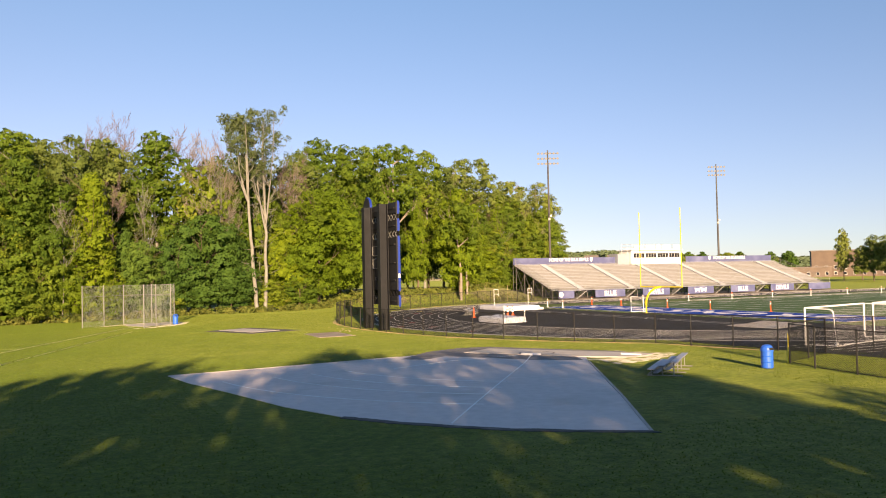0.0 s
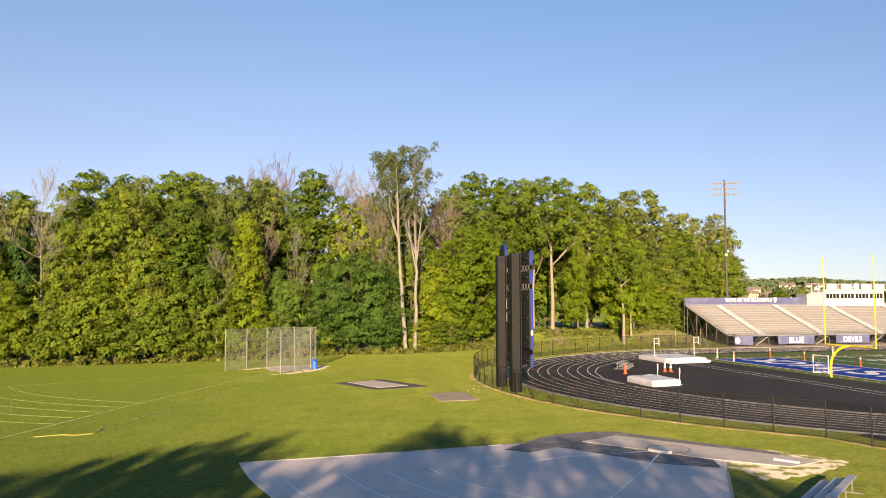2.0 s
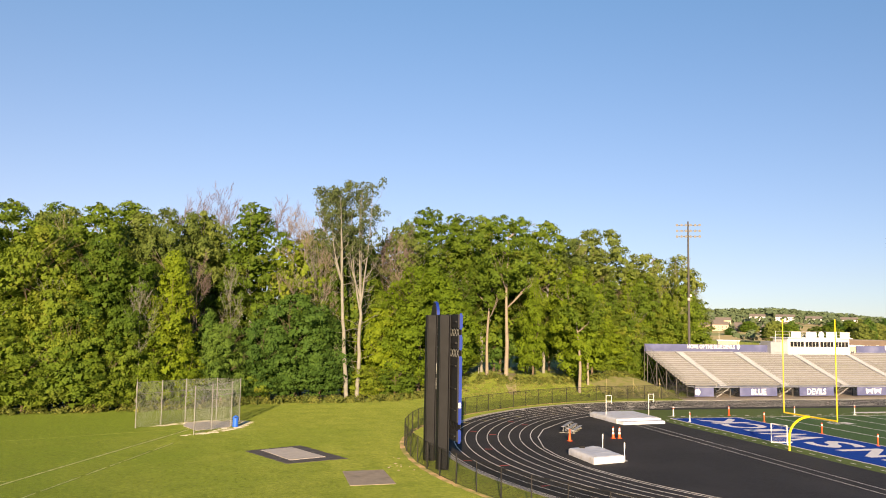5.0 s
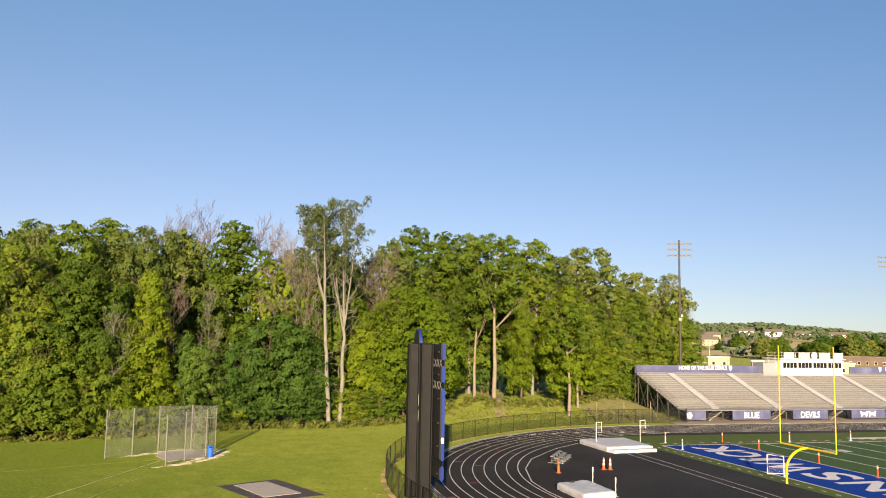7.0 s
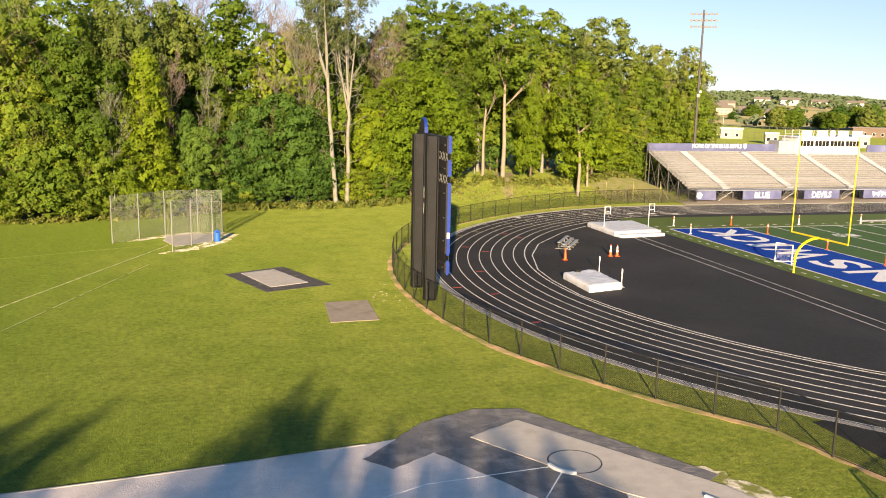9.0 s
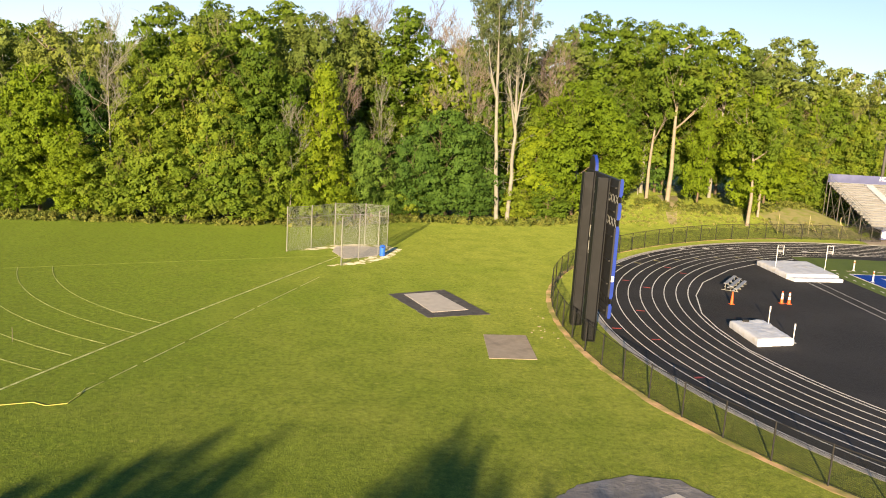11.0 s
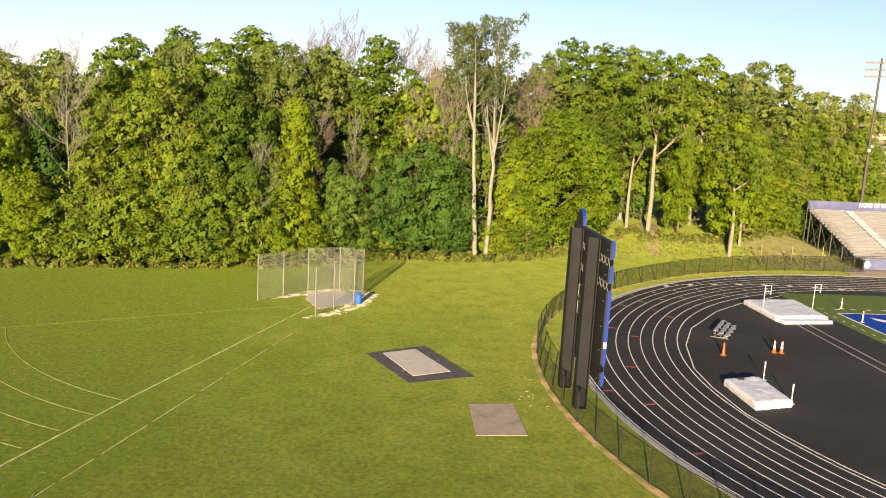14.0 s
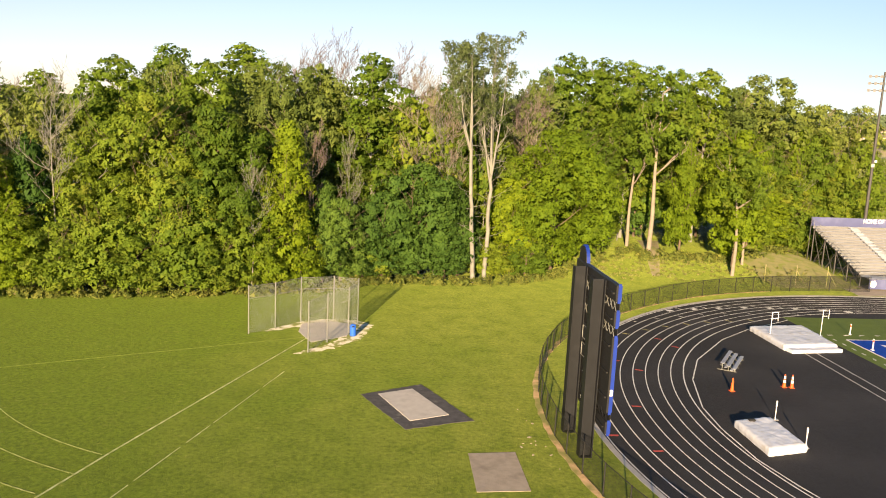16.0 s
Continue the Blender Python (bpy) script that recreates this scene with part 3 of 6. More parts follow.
def fence_at(a, out=0.0):
    """The point where the fence stands, at an angle round the bend: it runs closer to the track on the wood's side."""
    r = out + float(np.interp(a, (92, 112, 126, 138, 152, 168, 182, 200, 214, 220), (48.0, 47.5, 47.0, 47.2, 48.1, 48.8, 49.0, 49.3, 48.9, 48.6)))
    return CX + r * math.cos(radians(a)), r * math.sin(radians(a))


tagged(part("soil_strip", slab(worn([fence_at(a, 0.42 if a > 150 else 0.3) for a in range(100, 219, 2)] + [(-26.0, -33.6), (-24.9, -38.0), (-24.6, -38.0), (-25.6, -33.4)] + [fence_at(a, -0.05) for a in range(218, 99, -2)], 0.09, 0.6, 3), -0.02, 0.014), DIRT), "bare tan soil strip along the fence foot", "soil", kind="structure")
tagged(part("gravel_patch", slab(worn([(-35.6, -34.6), (-33.6, -30.4), (-31.6, -33.2), (-30.0, -36.4), (-31.8, -37.6), (-34.6, -38.6), (-36.2, -38.9), (-36.2, -36.4)]), -0.02, 0.014), GRAVEL), "scattered white gravel beside the throwing pad", "gravel", kind="structure")
tagged(part("gravel_patch", slab(worn([(-56.0, 17.0), (-53.0, 18.6), (-50.4, 21.8), (-49.0, 26.9), (-50.4, 28.6), (-54.0, 29.0), (-56.6, 27.4), (-58.2, 25.6), (-59.4, 24.2), (-57.6, 24.8), (-56.6, 25.8), (-55.0, 25.8), (-51.6, 23.0), (-53.4, 20.0)]), -0.02, 0.014), GRAVEL), "worn white gravel round the throwing cage", "gravel", kind="structure")
tagged(part("cage_pad", slab([(-56.2, 24.2), (-54.8, 20.6), (-51.6, 22.8), (-50.7, 27.0), (-53.2, 28.0), (-56.0, 27.0)], -0.02, 0.03), CONCRETE), "grey concrete throwing pad inside the cage", "throwing pad", kind="structure")
bm = bmesh.new()
prev = None
for k in range(13):
    x, y, w = -9.6 + 0.42 * k, 54.0 + 1.5 * k, 0.55 + 0.10 * k
    row = [bm.verts.new((x + s * w, y, bank(x + s * w, y) + 0.03)) for s in (-1, 1)]
    if prev:
        bm.faces.new((prev[0], prev[1], row[1], row[0]))
    prev = row
tagged(part("trail", bm, PATH), "tan dirt trail leading into the woods", "trail", kind="structure")
tagged(part("trail", slab([(12.0, 55.0), (18.0, 52.0), (19.0, 54.5), (17.0, 66.0), (13.5, 66.0)], -0.02, 0.013), DIRT), "tan dirt patch beside the grandstand", "trail", kind="structure")

chips = bmesh.new()
crng = random.Random(8)
for _ in range(16):
    x, y, q = crng.gauss(-38.8, 0.7), crng.gauss(-2.6, 1.8), crng.uniform(0.05, 0.2)
    if math.hypot(x - CX, y) > FENCE_R + 0.9:
        bmesh.ops.create_icosphere(chips, subdivisions=1, radius=1.0, matrix=pose(x, y, 0.01, 0, 0, crng.uniform(0, 180)) @ Matrix.Diagonal((q, q * crng.uniform(0.4, 0.8), 0.035, 1)))
tagged(part("stone_chips", chips, OLDCONC), "pale stone chips scattered in the grass", "stones", kind="stuff")

# chalk lines of the discus sector
chalk = tagged(empty("discus_sector_lines"), "thin chalk lines of a discus sector on grass", "field lines", kind="structure")
part("chalk_line", ribbon([(-55.1, 22.4), (-65.5, -3.2), (-69.2, -12.9), (-74.5, -27.0)], 0.12, 0.0, 0.03), CHALK, chalk)
drng, t0 = random.Random(12), 0.0
while t0 < 1.0:
    t1 = min(1.0, t0 + drng.uniform(0.06, 0.2))
    part("chalk_line", ribbon([(-56.5 - 10.2 * t, 12.2 - 29.6 * t) for t in (t0, t1)], 0.06, 0.0, 0.03), CHALK, chalk)
    t0 = t1 + drng.uniform(0.004, 0.028)
part("chalk_line", ribbon([(-55.1, 22.4), (-74.7, 14.1), (-100.0, 3.0)], 0.06, 0.0, 0.015), FAINT, chalk)
for r in (28.4, 31.1, 33.8, 36.5, 39.2):
    part("chalk_line", ribbon([(-52.7 + r * math.cos(radians(a)), 21.3 + r * math.sin(radians(a))) for a in np.arange(199, 252, 1.0) if -52.7 + r * math.cos(radians(a)) < -55.1 + (r * math.sin(radians(a)) - 1.1) * 0.406], 0.06, 0.0, 0.016), ARCLINE, chalk)
rope = tagged(part("rope", tube([(-69.8, -19.2, 0.03), (-68.4, -18.7, 0.03), (-67.6, -19.1, 0.03), (-66.7, -18.7, 0.03), (-66.5, -17.6, 0.05), (-66.6, -16.5, 0.04)], 0.024, 6), ROPE), "yellow rope lying on the grass", "rope")
stake = tagged(empty("stake", (-73.7, -9.0, 0)), "thin pale wooden stake standing in the grass", "stake")
part("shaft", rod(bmesh.new(), (0, 0, -0.1), (0.02, 0, 0.95), 0.016, None, 6), TWIG, stake)


# ---- fences ----
def fence_run(pts, height, label, spacing=2.9):
    """A chain-link fence along pts: posts, top and bottom rails, fabric."""
    root = tagged(empty("fence"), label, "fence")
    post_me = rod(bmesh.new(), (0, 0, 0), (0, 0, height + 0.05), 0.045, 0.045, 8)
    me_post = bpy.data.meshes.new("post")
    post_me.to_mesh(me_post)
    post_me.free()
    me_post.materials.append(BLACKSTEEL)
    # walk along the line at even steps
    P = [Vector((x, y, 0)) for x, y in pts]
    total = sum((b - a).length for a, b in zip(P, P[1:]))
    n = max(1, round(total / spacing))
    stops, acc, i = [P[0]], 0.0, 0
    for k in range(1, n + 1):
        want = total * k / n
        while i < len(P) - 2 and acc + (P[i + 1] - P[i]).length < want:
            acc += (P[i + 1] - P[i]).length
            i += 1
        d = P[i + 1] - P[i]
        stops.append(P[i] + d * min(1.0, (want - acc) / d.length))
    w = total / n
    rail = bmesh.new()
    rod(rail, (0, 0, 0), (1, 0, 0), 0.028, None, 6)
    me_rail = bpy.data.meshes.new("rail")
    rail.to_mesh(me_rail)
    rail.free()
    me_rail.materials.append(BLACKSTEEL)
    cloth = bmesh.new()
    cloth.faces.new([cloth.verts.new(c) for c in ((0, 0, 0.05), (w, 0, 0.05), (w, 0, height), (0, 0, height))])
    me_cloth = bpy.data.meshes.new("fabric")
    cloth.to_mesh(me_cloth)
    cloth.free()
    me_cloth.materials.append(CHAIN)
    for a in stops:
        share("post", me_post, root, Matrix.Translation(a))
    for a, b in zip(stops, stops[1:]):
        d = b - a
        turn = math.degrees(math.atan2(d.y, d.x))
        for z, s in ((height, 1.0), (0.08, 0.45)):
            share("rail", me_rail, root, pose(a.x, a.y, z, 0, 0, turn) @ Matrix.Diagonal((d.length, s, s, 1)))
        share("fabric", me_cloth, root, pose(a.x, a.y, 0, 0, 0, turn) @ Matrix.Diagonal((d.length / w, 1, 1, 1)), "black chain-link fabric")
    return root



arc = [fence_at(a) for a in range(92, 219, 2)]
fence_run([(18.0, 48.2)] + arc + [(-26.4, -31.9), (-25.6, -34.4), (-24.5, -38.0), (-23.8, -41.7)], 2.05, "black chain-link fence round the running track")
fence_run([(-23.8, -41.7), (-29.6, -44.0), (-30.0, -46.8), (-30.7, -50.2), (-32.0, -57.0)], 2.05, "black chain-link fence turning away from the track gate")
fence_run([(-23.8, -41.7), (-10.0, -46.3), (20.0, -46.6)], 2.05, "black chain-link fence beside the sprint straight")

# timber and wire braces at the far fence
braces = tagged(empty("brace_post", (9.0, 51.0, 0)), "pale wooden brace posts with diagonal struts", "post")
for dx in (-4.5, 0.0, 4.5):
    part("post", rod(bmesh.new(), (dx, 0, 0), (dx, 0, 2.9), 0.045), PATH, braces)
for dx in (0.0, 4.5):
    part("strut", rod(bmesh.new(), (dx, 0, 2.2), (dx + 1.6, 0.2, 0.02), 0.045), PATH, braces)


# ---- scoreboard seen from behind ----
def h_column(x, y, z1):
    bm = bmesh.new()
    box(bm, x - 0.42, x - 0.36, y - 0.36, y + 0.36, 0, z1)
    box(bm, x + 0.36, x + 0.42, y - 0.36, y + 0.36, 0, z1)
    box(bm, x - 0.36, x + 0.36, y - 0.03, y + 0.03, 0, z1)
    return bm


board = tagged(empty("scoreboard", (0, 0, 0)), "tall black scoreboard on two steel columns with blue trim", "scoreboard")
for y in (-3.85, 0.28):
    col = part("column", h_column(-35.95, y, 11.7), COLUMN, board, "grey steel wide-flange column")
    part("base_plate", bx(-36.35, -35.55, y - 0.4, y + 0.4, 0, 0.04), COLUMN, col)
PANELS = ((11.75, 10.73), (10.12, 9.17), (8.54, 3.69), (3.12, 2.3))
for z1, z0 in PANELS:
    panel = part("panel", bx(-35.42, -35.12, -5.9, 3.1, z0, z1, 0.02), BOARDBACK, board, "black sheet-metal cabinet back")
    part("side_trim", bx(-35.30, -35.12, -5.93, -5.9, z0 - 0.1, z1 + 0.1), BLUEPAINT, panel, "bright blue edge trim")
    part("front_face", bx(-35.12, -35.06, -5.9, 3.1, z0 + 0.03, z1 - 0.03), BLUEPAINT, panel)
part("side_trim", bx(-35.305, -35.115, -5.94, -5.93, 4.8, 5.2), WHITEPAINT, board)
for z0, z1 in ((10.12, 10.73), (8.54, 9.17), (3.12, 3.69)):
    for k in range(12):
        y = -5.8 + k * 0.74
        bm = bmesh.new()
        rod(bm, (-35.3, y, z0), (-35.3, y + 0.62, z1), 0.028, None, 4)
        rod(bm, (-35.3, y + 0.62, z0), (-35.3, y, z1), 0.028, None, 4)
        part("lattice", bm, BOARDBACK if z0 < 4 else CAGESTEEL, board)
    part("back_sheet", bx(-35.14, -35.1, -5.85, 3.05, z0, z1), BOARDBACK, board)
for z in (11.2, 9.6, 7.9, 6.2, 4.6, 2.7):
    part("crossbeam", bx(-35.53, -35.42, -5.6, 2.2, z - 0.05, z + 0.05), BOARDBACK, board)
for z in (7.4, 6.2):
    bm = bx(-35.62, -35.42, -1.7, -0.3, z - 0.45, z + 0.45, 0.03)
    hatch = part("service_door", bm, COLUMN, board, "grey service hatch")
    for y0, y1, z0, z1 in ((-1.7, -0.3, z + 0.41, z + 0.45), (-1.7, -0.3, z - 0.45, z - 0.41), (-1.7, -1.64, z - 0.41, z + 0.41), (-0.36, -0.3, z - 0.41, z + 0.41)):
        part("service_frame", bx(-35.66, -35.62, y0, y1, z0, z1), CAGESTEEL, hatch)
for k in range(5):
    part("bracket", bx(-35.55, -35.42, -0.9 + 0.05 * k, -0.86 + 0.05 * k, 10.35 - 1.9 * k, 10.6 - 1.9 * k), CAGESTEEL, board)
def arch(r, x0, x1):
    """A half-round plate standing on the board's top edge."""
    ring = [(2.05 + r * math.cos(radians(a)), 11.7 + 1.25 * r * math.sin(radians(a))) for a in range(0, 181, 12)]
    bm = bmesh.new()
    lo = [bm.verts.new((x0, y, z)) for y, z in ring]
    hi = [bm.verts.new((x1, y, z)) for y, z in ring]
    bm.faces.new(lo)
    bm.faces.new(hi[::-1])
    for k in range(len(lo)):
        j = (k + 1) % len(lo)
        bm.faces.new((lo[k], hi[k], hi[j], lo[j]))
    bmesh.ops.recalc_face_normals(bm, faces=bm.faces)
    return bm


part("crown_sign", arch(0.95, -35.28, -35.05), BLUEPAINT, board, "rounded blue sign on top")
part("crown_back", arch(0.88, -35.32, -35.28), BOARDBACK, board, "black back of the rounded sign")


# ---- grandstand ----
tagged(part("stand_apron", slab(worn([(15.0, 45.9), (92.0, 45.9), (92.0, 66.0), (17.5, 66.0)], 0.12, 1.5, 4), -0.05, 0.02), OLDCONC), "weathered concrete apron under and before the grandstand", "pavement", kind="structure")
bm = bmesh.new()
tread = [[bm.verts.new((x, y, bank(x, y) + (0.05 if 0 < i < 9 and 0 < j < 9 else -0.12))) for i, x in enumerate(np.linspace(4.5 + 0.3 * (j % 3), 19.5, 10))] for j, y in enumerate(np.linspace(48.3, 66, 10))]
for j in range(9):
    for i in range(9):
        bm.faces.new((tread[j][i], tread[j][i + 1], tread[j + 1][i + 1], tread[j + 1][i])).smooth = True
tagged(part("trodden_soil", bm, SOIL), "bare trodden soil and thin grass beside the grandstand", "soil", kind="structure")
stand = tagged(empty("grandstand"), "long aluminium grandstand with blue banners and open steel frame", "grandstand")
ROWS_N, RISE, RUN, Y0, Z0 = 17, 0.285, 0.79, 51.2, 1.95
AISLES = [24.7 + 11.6 * i for i in range(6)]
XS, XE = 18.4, 88.6
cuts = [XS] + [c for a in AISLES for c in (a - 0.65, a + 0.65)] + [XE]
spans = [(cuts[i], cuts[i + 1]) for i in range(0, len(cuts), 2)]
for r in range(ROWS_N):
    y, z = Y0 + r * RUN, Z0 + r * RISE
    for a, b in spans:
        part("seat_plank", bx(a, b, y, y + 0.28, z + 0.17, z + 0.22), ALU, stand)
    part("foot_plank", bx(XS, XE, y - 0.42, y - 0.04, z - 0.26, z - 0.21), ALU, stand)
    part("riser", bx(XS, XE, y + 0.3, y + 0.33, z - 0.2, z + 0.1), RISER, stand)
for a in AISLES:
    bm = bmesh.new()
    for r in range(ROWS_N):
        y, z = Y0 + r * RUN, Z0 + r * RISE
        box(bm, a - 0.62, a + 0.62, y - 0.02, y + 0.38, z - 0.02, z + 0.16)
        box(bm, a - 0.62, a + 0.62, y - 0.42, y - 0.02, z - 0.18, z + 0.05)
    part("aisle_stair", bm, ALULIGHT, stand, "pale aisle steps")
    part("aisle_rail", tube([(a, Y0 + 1.5, Z0 + 0.5), (a, Y0 + 1.5, Z0 + 1.45), (a, Y0 + 7, Z0 + 3.45), (a, Y0 + 7, Z0 + 2.5)], 0.02, 6), CAGESTEEL, stand)
part("front_walkway", bx(XS, XE, 49.1, 51.0, 1.62, 1.68), ALU, stand)
bm = bmesh.new()
for k in range(36):
    x = XS + k * (XE - XS) / 35
    rod(bm, (x, 49.12, 1.68), (x, 49.12, 2.75), 0.022, None, 6)
for z in (2.05, 2.4, 2.75):
    rod(bm, (XS, 49.12, z), (XE, 49.12, z), 0.022, None, 6)
part("front_railing", bm, CAGESTEEL, stand, "grey pipe railing")
for x in (XS, XE):
    bm = bmesh.new()
    top = None
    for k in range(0, ROWS_N + 1, 2):
        y, z = Y0 + k * RUN, Z0 + k * RISE
        rod(bm, (x, y, z), (x, y, z + 1.15), 0.022, None, 6)
    for h in (0.5, 0.85, 1.15):
        rod(bm, (x, Y0, Z0 + h), (x, Y0 + ROWS_N * RUN, Z0 + ROWS_N * RISE + h), 0.022, None, 6)
    part("side_railing", bm, CAGESTEEL, stand)
for i in range(19):
    x = XS + 0.1 + i * (XE - XS - 0.2) / 18
    bm = bmesh.new()
    prev = None
    for k in range(0, ROWS_N + 1, 4):
        y, z = Y0 + k * RUN, Z0 + k * RISE - 0.35
        rod(bm, (x, y, 0), (x, y, z), 0.085, None, 6)
        if prev:
            rod(bm, (x, prev[0], 0.1), (x, y, z - 0.2), 0.05, None, 5)
            rod(bm, (x, y, 0.1), (x, prev[0], prev[1] - 0.1), 0.05, None, 5)
            rod(bm, (x, prev[0], prev[1]), (x, y, z), 0.07, None, 6)
            rod(bm, (x, prev[0], prev[1] * 0.6), (x, y, prev[1] * 0.6), 0.03, None, 5)
        prev = (y, z)
    part("support_frame", bm, DARKSTEEL, stand, "dark steel understructure frame")
for k in range(0, ROWS_N + 1, 4):
    y, z = Y0 + k * RUN, Z0 + k * RISE - 0.4
    for j in range(3):
        xa, xb = XS + 0.1 + j * (XE - XS - 0.2) / 18, XS + 0.1 + (j + 1) * (XE - XS - 0.2) / 18
        part("brace", rod(bmesh.new(), (xa, y, 0.1), (xb, y, z), 0.045, None, 5), DARKSTEEL, stand)
        part("brace", rod(bmesh.new(), (xb, y, 0.1), (xa, y, z), 0.045, None, 5), DARKSTEEL, stand)
    part("beam", bx(XS, XE, y - 0.06, y + 0.06, z - 0.15, z), DARKSTEEL, stand)
for a, b in ((18.4, 21.8), (26.5, 33.3), (37.5, 44.0), (48.6, 55.2), (59.8, 66.4), (70.9, 77.6), (82.0, 88.6)):
    part("front_banner", bx(a, b, 48.95, 49.05, 0.25, 1.6), BLUEBANNER, stand, "violet blue banner")
    part("banner_back_frame", bx(a, b, 49.06, 49.12, 0.3, 1.55), DARKSTEEL, stand)
for x in (24.0, 35.4, 46.3, 57.5, 68.7, 79.8):
    bm = bmesh.new()
    for s in range(7):
        box(bm, x - 1.6 + s * 0.33, x - 1.2 + s * 0.33, 49.2, 50.4, 0.2 * s + 0.12, 0.2 * s + 0.17)
    rod(bm, (x - 1.6, 49.2, 0.95), (x + 0.7, 49.2, 2.5), 0.025, None, 6)
    rod(bm, (x - 1.6, 49.2, 0.1), (x + 0.7, 49.2, 1.5), 0.05, None, 6)
    part("entry_stair", bm, GALV, stand, "steel entry stairs")
FACE = Matrix(((1, 0, 0, 0), (0, 0, -1, 0), (0, 1, 0, 0), (0, 0, 0, 1)))     # lettering turned upright, facing the field


def sign(body, x, y, z, width, size, parent):
    lettering(body, size, WHITEPAINT, Matrix.Translation((x, y, z)) @ FACE, parent, width, 0.008, "white block letters")


for x in (29.9, 63.1):
    sign("BLUE", x, 48.93, 0.93, 2.7, 1.3, stand)
for x in (40.7, 74.2):
    sign("DEVILS", x, 48.93, 0.93, 3.6, 1.3, stand)
part("emblem", lathe([(0.02, 0), (0.55, 0), (0.55, 0.02), (0.02, 0.02)], 5), WHITEPAINT, stand).matrix_basis = Matrix.Translation((18.95, 48.94, 0.95)) @ FACE
for x in (51.0, 52.6):
    bm = slab([(-0.75, 0.5), (-0.55, -0.5), (-0.1, -0.1), (0.1, -0.1), (0.55, -0.5), (0.75, 0.5), (0.2, 0.25), (-0.2, 0.25)], 0, 0.02)
    part("emblem", bm, WHITEPAINT, stand, "white emblem shape").matrix_basis = Matrix.Translation((x, 48.94, 0.95)) @ FACE
for a, b in ((18.6, 44.0), (62.8, 88.6)):
    part("rear_banner", bx(a, b, 64.95, 65.05, 6.6, 7.95), BLUEBANNER, stand, "violet blue top banner")
    bm = bmesh.new()
    k = 0
    while a + k * 2.5 <= b:
        rod(bm, (a + k * 2.5, 65.1, 0), (a + k * 2.5, 65.1, 8.0), 0.06, None, 6)
        k += 1
    part("rear_post", bm, DARKSTEEL, stand)
sign("HOME OF THE BLUE DEVILS", 31.8, 64.93, 7.55, 9.6, 0.95, stand)
sign("HOME OF THE BLUE DEVILS", 75.6, 64.93, 7.55, 9.6, 0.95, stand)
for x in (37.3, 69.6):
    part("emblem", slab([(-0.3, 0.45), (0.3, 0.45), (0.3, -0.1), (0, -0.5), (-0.3, -0.1)], 0, 0.02), WHITEPAINT, stand).matrix_basis = Matrix.Translation((x, 64.93, 7.5)) @ FACE

press = tagged(empty("press_box"), "white press box with a row of dark windows on the grandstand", "press box")
part("body", bx(46.4, 59.7, 63.2, 67.5, 6.3, 9.25, 0.03), WHITEPAINT, press)
part("stair_tower", bx(43.4, 46.35, 64.0, 67.0, 5.0, 8.6, 0.02), ALULIGHT, press)
part("roof", bx(46.1, 60.0, 62.7, 67.8, 9.25, 9.42, 0.02), WHITEPAINT, press)
for grp in range(4):
    for k in range(4):
        x = 46.95 + grp * 3.2 + k * 0.74
        win = part("window", bx(x - 0.05, x + 0.65, 63.175, 63.2, 7.69, 8.71), GALV, press, "grey framed window")
        part("pane", bx(x, x + 0.6, 63.16, 63.175, 7.75, 8.65), WINDOWGLASS, win, "dark window pane")
bm = bmesh.new()
for k in range(12):
    x = 43.6 + k * 1.45
    rod(bm, (x, 62.9, 8.6 if x < 46 else 9.42), (x, 62.9, 10.55), 0.03, None, 6)
for z in (9.9, 10.5):
    rod(bm, (43.6, 62.9, z), (59.8, 62.9, z), 0.03, None, 6)
part("roof_railing", bm, GALV, press)
for x0, x1 in ((46.9, 49.0), (50.0, 52.2), (54.4, 56.6), (57.4, 59.4)):
    part("roof_banner", bx(x0, x1, 62.84, 62.88, 9.5, 10.45), WHITEPAINT, press)
part("roof_sign", lathe([(0.02, 0), (0.62, 0), (0.62, 0.04), (0.02, 0.04)], 20), WHITEPAINT, press, "round white sign").matrix_basis = Matrix.Translation((53.3, 62.86, 9.95)) @ FACE


# ---- flood light poles ----
def light_pole(x, y, h, turn):
    root = tagged(empty("floodlight_pole", (x, y, 0), turn), "tall dark steel floodlight pole with three lamp bars", "floodlight", group="stadium floodlights")
    part("pole", rod(bmesh.new(), (0, 0, 0), (0, 0, h), 0.30, 0.14, 12), DARKSTEEL, root)
    for k in range(3):
        z = h - 0.7 - 1.05 * k
        arm = part("crossarm", bx(-2.2, 2.2, -0.06, 0.06, z - 0.06, z + 0.06), DARKSTEEL, root)
        for j in range(6):
            lamp = lathe([(0.09, 0), (0.14, 0.08), (0.25, 0.30), (0.26, 0.35)], 10)
            bmesh.ops.transform(lamp, matrix=pose(-2.0 + 0.8 * j, -0.1, z + 0.12, 115, 0, 0), verts=lamp.verts)
            part("lamp", lamp, LAMPSHELL, arm, "round floodlight")
    part("service_box", bx(-0.25, 0.25, -0.45, -0.1, h * 0.52, h * 0.52 + 0.55, 0.03), CAGESTEEL, root)
    part("horn", bx(0.15, 0.5, -0.5, -0.1, h * 0.545, h * 0.545 + 0.35, 0.05), WHITEPAINT, root)


light_pole(28.9, 67.5, 30.3, -25)
light_pole(91.0, 84.0, 32.0, -25)


